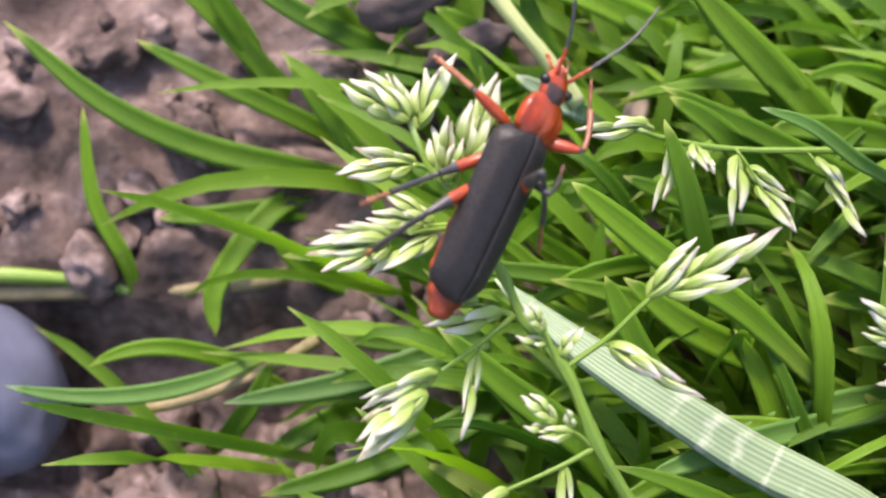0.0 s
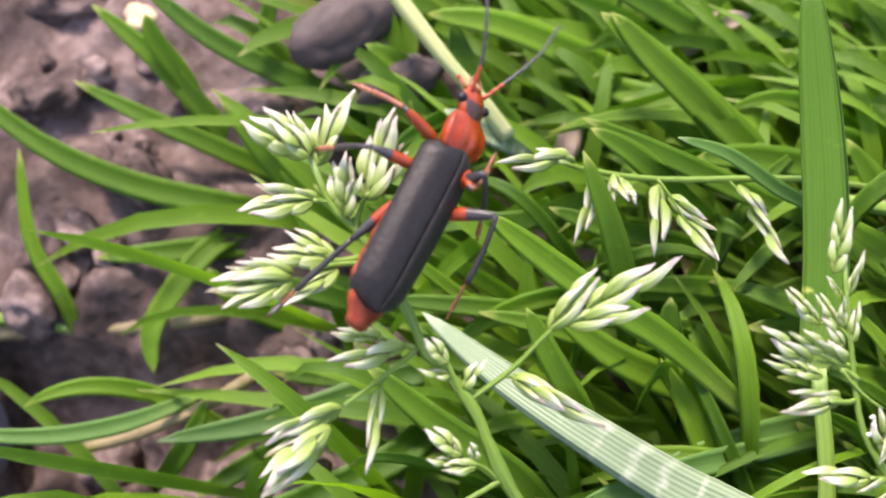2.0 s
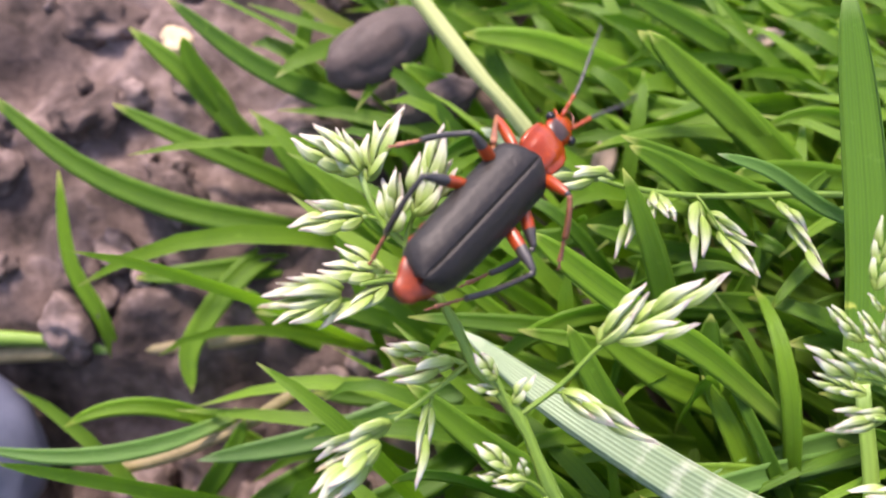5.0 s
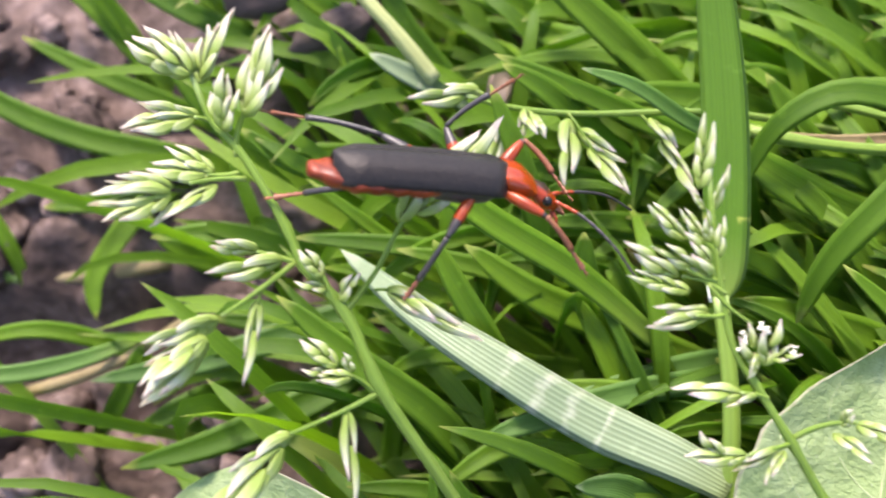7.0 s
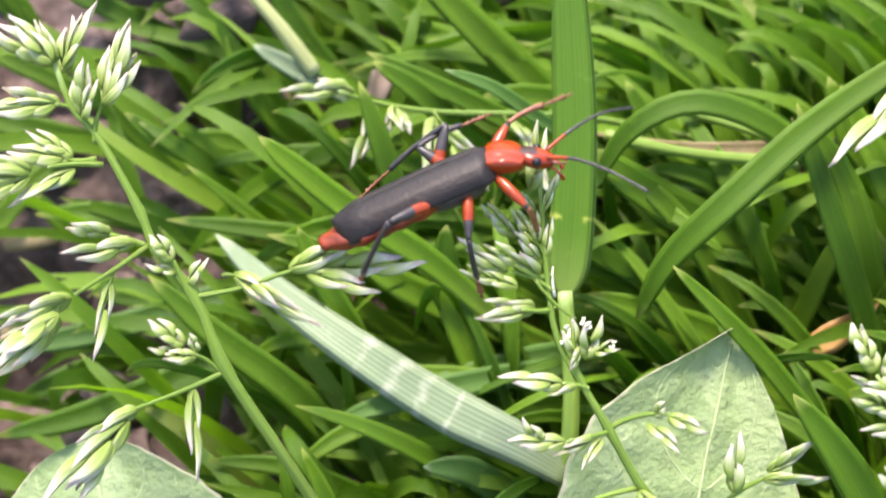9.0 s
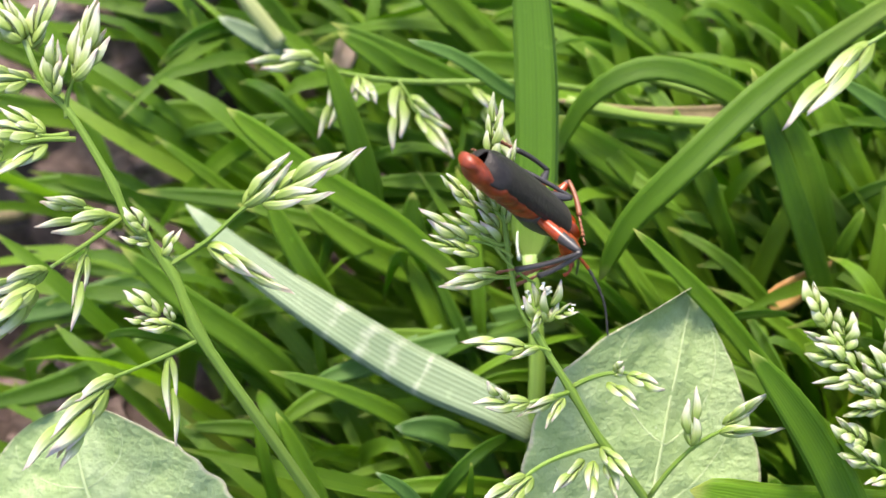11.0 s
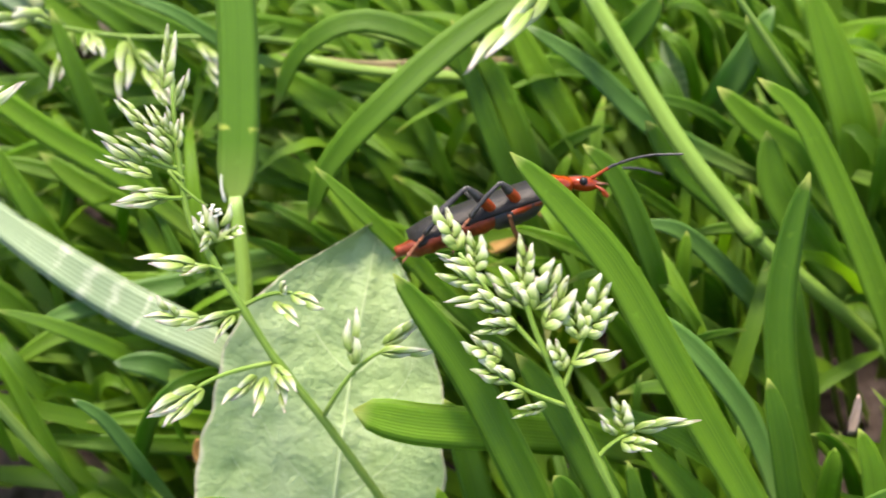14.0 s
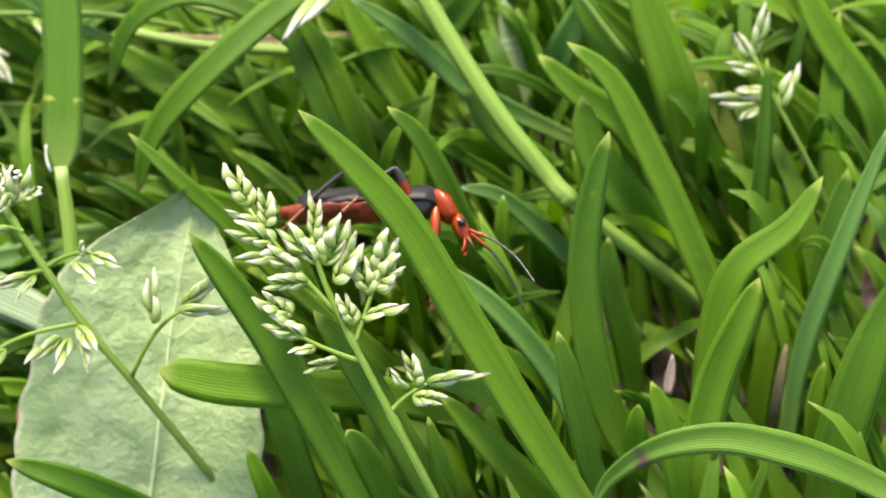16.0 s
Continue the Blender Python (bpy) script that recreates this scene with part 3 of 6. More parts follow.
def build_beetle():
    root = new("soldier_beetle")
    tagged(root, "orange-red soldier beetle with matt black wing cases climbing on grass", "beetle")
    part("wing_case", elytron_bm(1), ELYTRON, root, "matt black wing case")
    part("wing_case", elytron_bm(-1), ELYTRON, root, "matt black wing case")
    bm = bmesh.new()
    rows = []
    for k in range(41):
        y = -5.4 + 7.0 * k / 40
        s = k / 40
        w = min(1.66 - 0.10 * s, 0.34 + 0.44 * min(1.0, s / 0.07) ** 0.5 + 0.90 * max(0.0, s - 0.08) / 0.28)
        end = math.sqrt(max(0.04, 1 - max(0.0, (s - 0.8) / 0.2) ** 2))
        seg = 0.045 * math.cos(2 * math.pi * s * 6.5)
        rows.append((y, max(0.12, w * end + seg), max(0.1, min(0.34, 0.22 + 2 * s) + seg), max(0.12, min(0.86, 0.36 + 2.6 * s) * end + seg), -0.62))
    blob(bm, rows, 22)
    part("abdomen", bm, BELLY, root, "orange ringed abdomen")
    bm = bmesh.new()
    blob(bm, smooth_rows([(0.6, 1.0, 0.3, 0.7, -0.6), (0.9, 1.40, 0.35, 1.0, -0.6), (2.2, 1.52, 0.4, 1.12, -0.6), (3.3, 1.46, 0.4, 1.05, -0.55), (3.95, 1.15, 0.35, 0.75, -0.45), (4.25, 0.7, 0.25, 0.45, -0.3)], 18), 22)
    for v in bm.verts:
        v.co.z -= 0.07 * MM * math.exp(-((v.co.y / MM - 2.6) / 0.09) ** 2) * (-1 if v.co.z < 0 else 1)
    part("thorax", bm, LEG_BLACK, root, "black underside of the thorax")
    # Neck shield: broad, glossy, with a thin turned-up rim.
    bm = bmesh.new()
    blob(bm, smooth_rows([(4.12, 0.92, 0.24, 0.6, 0.12), (4.28, 1.12, 0.33, 0.85, 0.12), (4.6, 1.22, 0.40, 1.0, 0.10), (5.0, 1.25, 0.42, 1.0, 0.08), (5.45, 1.18, 0.38, 0.9, 0.02), (5.78, 0.98, 0.30, 0.75, -0.04), (5.95, 0.70, 0.2, 0.5, -0.08)], 16), 26)
    for i, v in enumerate(bm.verts):
        edge = abs(v.co.x) / (1.25 * MM)
        if edge > 0.72 and v.co.z > 0.0:
            v.co.z += 0.12 * MM * (edge - 0.72) / 0.28
        x, y = v.co.x / MM, v.co.y / MM
        if v.co.z > 0:
            v.co.z += MM * (0.12 * math.exp(-((abs(x) - 0.50) / 0.30) ** 2 - ((y - 4.75) / 0.42) ** 2) - 0.07 * math.exp(-(x / 0.10) ** 2) - 0.10 * math.exp(-((abs(x) - 0.85) / 0.16) ** 2))
        v.co += v.co.normalized() * 0.06 * MM * noise.noise(v.co / MM * 2.2)
    for v in bm.verts:
        v.co = from_neck(v.co / MM) * MM
    shield = part("neck_shield", bm, ORANGE, root, "glossy orange-red neck shield")
    shield.location = NECK * MM
    bm = bmesh.new()
    blob(bm, smooth_rows([(5.75, 0.55, 0.35, 0.35, -0.1), (6.1, 0.76, 0.42, 0.58, -0.15), (6.5, 0.80, 0.42, 0.64, -0.25), (6.95, 0.60, 0.34, 0.54, -0.38), (7.3, 0.35, 0.2, 0.25, -0.5)], 14), 20,
         mats=lambda k, q: 1 if 0.1 < q < 0.4 and k < 7 else 0)
    for v in bm.verts:
        v.co = from_neck(v.co / MM) * MM
    head = part("head", bm, (ORANGE, BAND), root, "orange head with a dark crown")
    head.location = NECK * MM
    for s in (-1, 1):
        bm = bmesh.new()
        bmesh.ops.create_uvsphere(bm, u_segments=16, v_segments=10, radius=0.25 * MM)
        bmesh.ops.translate(bm, verts=bm.verts, vec=from_neck((s * 0.80, 6.5, -0.18)) * MM)
        part("eye", bm, EYE, head, "round black eye")
        bm = bmesh.new()
        sweep(bm, curve_points([from_neck(q) for q in ((s * 0.3, 7.15, -0.5), (s * 0.32, 7.6, -0.62), (s * 0.02, 7.85, -0.72))], 7), lambda q: 0.12 * (1 - 0.75 * q), 8)
        part("jaw", bm, LEG_BROWN, head, "curved brown jaw")
        bm = bmesh.new()
        sweep(bm, curve_points([from_neck(q) for q in ((s * 0.42, 7.1, -0.65), (s * 0.62, 7.45, -1.0), (s * 0.5, 7.6, -1.4))], 8), lambda q: 0.07 + 0.05 * q, 8)
        part("palp", bm, LEG_ORANGE, head, "short orange feeler by the mouth")
    feelers = []
    for s in (-1, 1):
        bm = bmesh.new()
        pts = curve_points([(0, 0, 0), (s * 0.7, 1.5, 0.4), (s * 1.7, 3.3, 0.4), (s * 2.5, 5.2, -0.1)], 44)
        sweep(bm, pts, lambda q: (0.115 - 0.045 * q) * (1 - 0.32 * math.exp(-(((q * 11) % 1.0) / 0.16) ** 2)), 8, mats=lambda q: 0 if q < 0.26 else 1, face=Vector((0, 0, 1)))
        f = part("antenna", bm, (LEG_ORANGE, LEG_BLACK), head, "long jointed antenna, orange at its base")
        f.location = from_neck((s * 0.4, 6.95, -0.15)) * MM
        feelers.append(f)
    legs = {}
    for name, y, fem, tib, tar, dark, out in (("f", 4.2, 2.5, 2.2, 1.6, 0.93, 0.75), ("m", 2.7, 2.7, 2.7, 1.8, 0.64, 0.9), ("h", 1.2, 3.3, 3.9, 2.2, 0.56, 0.95)):
        for s, c in ((-1, "l"), (1, "r")):
            thigh, shin = leg_parts(root, fem, tib, tar, dark, s, name == "f")
            legs[name + c] = (thigh, shin, Vector((s * out, y, -0.75)), fem, tib + tar * 0.9, s)
    return root, legs, feelers, (shield, head)


BEETLE, LEGS, FEELERS, NECK_PARTS = build_beetle()


# ---- flowering stem that the beetle climbs first ----
A_LABEL = "green annual meadow-grass stem with open white-tipped spikelets"
PA = panicle(((11.0, 13.0, 3.6), (6.3, 17.6, 14.3), (2.8, 21.4, 19.5), (1.2, 24.4, 21.7), (-1.0, 26.6, 23.0), (-2.0, 28.4, 24.1), (-4.2, 31.5, 25.9), (-5.7, 32.9, 26.6), (-6.7, 34.9, 27.8)), 0.36, 0.15, A_LABEL,
             nodes=((2.8, 21.4, 19.5), (1.2, 24.4, 21.7), (-1.0, 26.6, 23.0), (-2.0, 28.4, 24.1)))


def spikes(root, items):
    for base, tip, kind, fat in items:
        spikelet(root, base, tip, kind, 0.93 * fat, 40 * math.sin(17 * tip[0]))


spikes(PA, [((-6.8, 34.9, 27.8), (-10.0, 36.5, 28.8), 0, 1.1), ((-6.6, 34.6, 28.2), (-8.8, 36.3, 29.8), 1, 1.2), ((-6.6, 35.0, 27.9), (-7.8, 36.9, 29.0), 2, 0.9)])
spikes(PA, [((-6.3, 34.5, 27.6), (-6.1, 37.4, 28.7), 1, 1.1), ((-6.3, 34.7, 27.7), (-4.5, 37.4, 29.8), 0, 0.9)])
branch(PA, ((-5.2, 32.6, 26.5), (-5.7, 32.9, 26.6), (-6.5, 32.9, 26.9)))
spikes(PA, [((-6.3, 33.0, 26.7), (-9.3, 33.5, 27.4), 0, 0.9), ((-6.5, 32.9, 26.9), (-10.2, 32.2, 27.0), 1, 1.1)])
spikes(PA, [((-5.1, 32.5, 26.4), (-5.7, 34.6, 27.6), 1, 1.2), ((-5.0, 32.2, 26.9), (-4.7, 34.5, 28.8), 0, 1.0), ((-5.0, 32.1, 26.8), (-4.2, 33.6, 28.2), 1, 1.2)])
branch(PA, ((-4.4, 31.3, 25.7), (-4.3, 32.2, 26.5), (-3.8, 33.1, 27.3)))
spikes(PA, [((-4.0, 32.9, 26.9), (-3.4, 36.1, 29.1), 1, 1.0), ((-3.8, 33.1, 27.3), (-2.3, 36.3, 29.8), 0, 0.9), ((-3.9, 32.8, 27.2), (-1.9, 34.8, 28.9), 0, 1.0)])
branch(PA, ((-4.3, 30.6, 25.3), (-5.1, 30.3, 25.5), (-5.8, 30.3, 25.7)))
spikes(PA, [((-5.4, 30.3, 25.6), (-8.7, 30.3, 26.3), 0, 1.0), ((-5.4, 30.4, 25.8), (-7.7, 31.5, 26.4), 2, 0.9)])
branch(PA, ((-3.9, 30.3, 25.2), (-5.4, 30.0, 25.6), (-6.6, 29.7, 25.7)))
spikes(PA, [((-7.5, 29.2, 25.7), (-11.6, 28.6, 25.9), 0, 0.9), ((-7.4, 29.4, 25.8), (-10.4, 29.6, 26.5), 2, 0.8), ((-7.5, 29.1, 25.6), (-10.7, 27.6, 25.4), 1, 0.9), ((-5.3, 29.8, 25.5), (-8.4, 27.8, 24.8), 1, 1.0)])
branch(PA, ((-1.5, 26.7, 23.1), (-2.4, 26.8, 23.5), (-3.3, 26.9, 23.8)))
spikes(PA, [((-3.2, 26.9, 23.8), (-5.6, 27.1, 24.2), 2, 1.1), ((-2.0, 26.5, 23.5), (-5.6, 25.7, 23.4), 1, 0.95)])
branch(PA, ((-1.4, 26.7, 23.1), (-3.0, 25.3, 22.9), (-4.9, 23.9, 22.6)))
spikes(PA, [((-5.1, 23.8, 22.5), (-8.9, 21.8, 21.6), 0, 0.8), ((-5.3, 23.6, 22.7), (-8.6, 22.4, 22.3), 1, 0.9), ((-5.7, 22.7, 22.1), (-8.9, 19.9, 20.9), 0, 0.9), ((-5.6, 22.8, 22.4), (-8.7, 20.6, 21.5), 1, 0.9), ((-5.6, 22.8, 22.0), (-7.5, 20.5, 20.6), 1, 0.9)])
branch(PA, ((-3.0, 25.3, 22.9), (-3.1, 25.1, 22.7), (-3.2, 24.7, 22.5)), 0.1, 0.08)
spikelet(PA, (-3.2, 24.8, 22.5), (-4.0, 21.2, 20.5), 4, 0.55)
branch(PA, ((0.9, 24.4, 21.8), (0.5, 25.1, 22.5), (-0.0, 26.0, 23.2)))
spikes(PA, [((0.1, 25.8, 23.2), (-1.0, 26.8, 24.3), 2, 1.4), ((0.2, 25.4, 22.7), (-1.4, 25.6, 23.0), 4, 1.2), ((0.8, 24.9, 22.4), (1.8, 26.0, 23.3), 1, 1.3)])


def bent_branch():
    """The side branch that the beetle pulls; its spikelets move with it."""
    o = Vector((1.0, 24.4, 21.8))
    bm = bmesh.new()
    sweep(bm, [p - o for p in curve_points(((1.0, 24.4, 21.8), (3.2, 25.7, 22.8), (5.2, 27.3, 24.0), (6.8, 28.1, 24.4)), 12)], lambda s: 0.16 - 0.07 * s, 7)
    arm = part("branch", bm, STALK, PA)
    arm.location = (o - PA.location / MM) * MM
    for base, tip, kind, fat in (((5.0, 27.3, 24.0), (7.5, 29.7, 25.6), 0, 0.8), ((6.7, 28.0, 24.4), (11.1, 30.1, 26.2), 1, 0.75), ((5.9, 27.5, 24.1), (9.7, 28.0, 25.0), 1, 0.8)):
        ob = spikelet(PA, base, tip, kind, fat)
        ob.parent = arm
        ob.matrix_basis = Matrix.Translation(PA.location - o * MM) @ ob.matrix_basis
    return arm


ARM = bent_branch()
spikes(PA, [((3.2, 25.4, 22.6), (7.8, 23.2, 21.6), 1, 0.7), ((3.3, 25.3, 22.6), (5.7, 23.7, 22.5), 4, 1.0)])
branch(PA, ((2.6, 25.4, 22.5), (2.9, 25.4, 22.6), (3.3, 25.4, 22.5)), 0.1, 0.08)
branch(PA, ((2.6, 21.2, 19.3), (2.0, 21.5, 20.1), (1.4, 21.6, 20.7)))
spikes(PA, [((0.8, 22.0, 20.9), (-1.0, 23.1, 21.9), 2, 1.2), ((1.5, 21.5, 20.7), (-0.2, 21.3, 21.1), 2, 1.2), ((1.5, 21.7, 20.8), (1.1, 22.3, 21.7), 1, 1.5), ((0.4, 21.7, 20.7), (-1.0, 21.6, 21.3), 4, 1.2)])
branch(PA, ((2.9, 21.4, 19.4), (1.1, 20.3, 19.4), (-1.8, 19.0, 19.2)))
spikes(PA, [((-1.5, 19.0, 19.2), (-4.5, 17.1, 18.7), 1, 1.0), ((-2.0, 18.4, 19.1), (-6.1, 14.5, 17.2), 1, 0.8), ((-2.4, 18.4, 18.8), (-4.7, 14.9, 16.8), 0, 0.9)])
spikelet(PA, (1.2, 20.3, 19.4), (1.5, 16.0, 16.9), 4, 0.5)

# ---- second flowering stem, before the tall blade ----
PB = panicle(((32.9, 10.8, 2.4), (28.1, 14.8, 11.6), (25.3, 17.3, 14.7), (23.3, 19.6, 17.3), (21.6, 21.7, 19.1), (20.2, 23.7, 20.8), (19.4, 28.1, 23.9), (19.2, 30.7, 25.4)), 0.29, 0.12, A_LABEL,
             nodes=((25.3, 17.3, 14.7), (23.3, 19.6, 17.3), (21.6, 21.7, 19.1)))
spikes(PB, [((18.7, 29.7, 24.9), (19.2, 32.6, 26.8), 5, 0.72),
            ((19.4, 28.8, 24.3), (20.1, 30.6, 25.5), 1, 0.85),
            ((19.0, 28.8, 24.4), (18.2, 29.4, 25.2), 1, 1.02),
            ((19.6, 26.8, 23.2), (19.8, 28.4, 24.3), 1, 0.85),
            ((19.0, 27.4, 23.5), (17.9, 28.8, 24.5), 5, 0.85),
            ((18.0, 27.5, 23.7), (16.3, 28.8, 25.0), 5, 0.85),
            ((19.3, 26.6, 23.0), (17.9, 27.3, 24.5), 1, 1.02),
            ((19.3, 25.9, 22.7), (16.5, 26.9, 24.3), 5, 0.72),
            ((17.6, 25.9, 22.8), (15.0, 26.9, 24.3), 1, 0.85),
            ((18.2, 25.3, 22.4), (15.3, 25.9, 23.2), 5, 0.68),
            ((19.2, 27.4, 23.5), (19.0, 28.5, 24.8), 1, 0.94)])
branch(PB, ((20.0, 25.3, 22.1), (19.0, 25.8, 22.5), (17.8, 26.0, 22.7)), 0.12, 0.08)
branch(PB, ((19.6, 26.9, 23.1), (18.9, 27.5, 23.5), (17.9, 27.6, 23.6)), 0.12, 0.08)
branch(PB, ((19.9, 26.1, 22.2), (19.1, 25.9, 22.6), (18.0, 26.2, 23.2)))
branch(PB, ((20.2, 24.8, 21.1), (19.5, 24.3, 21.7), (18.4, 24.1, 22.2)))
spikes(PB, [((19.2, 24.3, 21.7), (16.1, 23.6, 22.1), 0, 0.8), ((19.1, 24.5, 21.8), (16.5, 24.4, 22.3), 1, 0.9)])
spikes(PB, [((21.6, 22.4, 19.7), (20.8, 24.0, 21.5), 3, 1.1), ((21.9, 22.4, 20.0), (22.3, 24.1, 21.6), 3, 1.2), ((21.7, 22.9, 20.3), (21.0, 21.7, 20.2), 2, 1.3), ((22.3, 22.7, 20.2), (23.5, 22.9, 20.9), 3, 1.0)])
branch(PB, ((19.1, 25.7, 22.5), (20.1, 24.8, 21.8), (21.3, 24.2, 21.1)), 0.1, 0.08)
branch(PB, ((22.1, 21.2, 18.8), (21.7, 21.3, 19.0), (20.7, 21.2, 19.5)))
spikes(PB, [((20.8, 21.2, 19.4), (17.4, 21.2, 19.9), 1, 0.9), ((21.5, 21.1, 19.3), (19.9, 20.5, 19.5), 4, 1.1)])
branch(PB, ((23.3, 19.5, 17.2), (22.6, 19.1, 17.6), (21.0, 18.6, 17.8)))
spikes(PB, [((21.0, 18.6, 17.8), (17.9, 18.3, 18.2), 1, 0.9), ((22.6, 19.0, 17.5), (20.2, 18.0, 17.5), 0, 0.9), ((19.7, 18.5, 18.0), (18.7, 19.5, 18.9), 4, 1.4), ((22.9, 19.0, 17.5), (21.9, 17.4, 17.1), 1, 1.0)])
branch(PB, ((23.4, 19.7, 17.3), (24.9, 20.1, 18.1), (26.4, 20.0, 18.6)))
spikes(PB, [((26.3, 19.9, 18.6), (28.3, 19.1, 18.7), 1, 1.2), ((25.3, 19.7, 18.1), (26.9, 18.2, 18.2), 1, 1.1), ((25.6, 20.0, 18.3), (26.1, 20.3, 19.4), 2, 1.5)])
branch(PB, ((28.1, 15.0, 12.3), (29.9, 16.7, 15.0), (31.9, 17.5, 16.6)))
spikes(PB, [((31.5, 17.3, 16.5), (34.8, 17.4, 17.1), 1, 0.9), ((31.7, 17.7, 16.7), (34.1, 19.0, 18.1), 0, 0.9), ((29.9, 16.7, 16.1), (29.9, 19.2, 18.2), 1, 1.0)])
branch(PB, ((25.2, 17.3, 14.7), (22.1, 16.1, 15.2), (20.4, 14.8, 15.1)))
spikes(PB, [((20.9, 15.2, 15.3), (18.1, 13.6, 14.9), 0, 1.0), ((21.2, 15.2, 15.3), (19.0, 13.0, 14.6), 1, 1.0), ((25.1, 17.0, 15.1), (26.6, 15.1, 15.2), 2, 1.0), ((24.2, 16.3, 14.8), (22.4, 14.4, 14.8), 1, 1.0), ((24.7, 16.3, 14.8), (24.2, 13.7, 15.0), 4, 1.0), ((25.4, 16.3, 14.8), (26.0, 14.3, 14.2), 1, 1.1)])

# ---- third, closely set flowering stem ----
PC = panicle(((49.9, 3.9, 3.0), (46.8, 7.8, 11.0), (44.3, 11.5, 14.9), (42.2, 14.9, 17.4), (40.6, 17.8, 19.3), (39.9, 19.9, 20.7)), 0.32, 0.14, "green annual meadow-grass stem with dense pale spikelets", nodes=((44.3, 11.5, 14.9), (42.2, 14.9, 17.4)))
spikes(PC, [((40.0, 19.7, 20.5), (40.2, 22.0, 22.1), 5, 1.29), ((40.7, 18.5, 19.9), (41.9, 20.7, 21.6), 5, 1.41), ((40.2, 18.6, 19.8), (38.3, 20.4, 21.2), 5, 1.29), ((41.1, 17.7, 19.4), (42.8, 19.7, 21.0), 5, 1.41)])
branch(PC, ((41.4, 16.3, 18.2), (38.9, 18.5, 19.9), (36.4, 21.2, 21.7)))
spikes(PC, [((36.4, 21.4, 21.7), (35.2, 23.5, 22.9), 5, 1.41), ((36.8, 20.5, 21.3), (35.0, 21.0, 21.8), 1, 1.1), ((37.3, 20.3, 21.1), (37.3, 22.2, 22.2), 5, 1.54), ((37.9, 19.6, 20.6), (35.3, 20.3, 21.4), 5, 1.16), ((38.4, 19.1, 20.3), (35.7, 18.6, 20.4), 1, 0.9), ((39.2, 18.2, 19.8), (37.2, 19.2, 20.7), 5, 1.29), ((39.7, 17.7, 19.4), (37.3, 17.5, 19.7), 5, 1.16)])
branch(PC, ((42.3, 14.8, 17.3), (43.1, 16.6, 18.7), (43.8, 18.2, 19.9)))
spikes(PC, [((43.7, 17.9, 19.7), (44.5, 20.0, 21.2), 5, 1.41), ((43.4, 17.3, 19.4), (45.1, 18.7, 20.4), 5, 1.41), ((43.2, 17.0, 19.2), (42.5, 18.9, 20.5), 5, 1.41), ((42.7, 16.0, 18.4), (45.4, 16.5, 19.2), 1, 1.0), ((42.4, 15.6, 18.2), (41.5, 17.0, 19.4), 5, 1.41)])
branch(PC, ((42.7, 14.0, 16.7), (40.1, 14.8, 17.3), (38.2, 15.7, 18.1)))
spikes(PC, [((39.5, 15.1, 17.5), (37.3, 15.8, 18.5), 5, 1.29), ((40.1, 14.6, 17.3), (38.6, 14.1, 17.6), 1, 1.1), ((38.8, 16.2, 18.2), (36.7, 17.0, 19.2), 5, 1.41), ((41.4, 13.9, 16.9), (39.5, 13.4, 17.2), 5, 1.16)])
branch(PC, ((44.3, 11.5, 14.9), (45.1, 12.2, 15.6), (46.4, 12.8, 16.2)))
spikes(PC, [((46.4, 12.8, 16.2), (50.0, 13.2, 16.9), 1, 0.8), ((45.8, 12.7, 16.1), (45.4, 14.3, 17.4), 5, 1.54), ((45.6, 12.2, 15.9), (47.5, 11.9, 16.0), 5, 1.16), ((45.3, 12.5, 16.0), (44.3, 13.4, 16.9), 1, 1.1)])

# ---- flowering stem lying behind ----
PD = panicle(((31.6, 45.0, 8.2), (22.6, 43.2, 13.0), (13.5, 42.7, 13.8), (8.9, 42.9, 14.5), (6.8, 43.1, 15.3)), 0.26, 0.14, "pale meadow-grass stem with drooping spikelets lying in the turf")
spikes(PD, [((7.5, 43.3, 15.4), (3.2, 42.9, 15.1), 1, 0.9), ((7.8, 43.1, 15.2), (5.4, 43.7, 15.6), 1, 0.8), ((10.3, 42.8, 14.4), (11.4, 40.7, 13.9), 2, 1.4), ((10.5, 42.6, 14.4), (10.5, 40.9, 14.0), 3, 1.4), ((9.3, 42.6, 14.4), (8.0, 38.9, 12.8), 1, 0.8)])
spikes(PD, [((13.6, 41.5, 13.7), (16.4, 39.5, 13.2), 1, 0.9), ((13.1, 42.1, 14.1), (12.9, 38.3, 12.4), 1, 1.0), ((14.3, 40.6, 13.2), (16.6, 37.8, 12.2), 0, 0.9), ((18.1, 42.4, 13.7), (19.9, 39.7, 13.3), 1, 0.9), ((18.8, 41.2, 13.0), (21.0, 37.7, 12.1), 1, 0.9)])
branch(PD, ((13.0, 42.6, 14.0), (13.8, 41.4, 13.7), (14.7, 39.9, 13.1)), 0.1, 0.08)
branch(PD, ((17.4, 42.8, 13.7), (18.2, 41.9, 13.4), (19.1, 40.8, 13.0)), 0.1, 0.08)

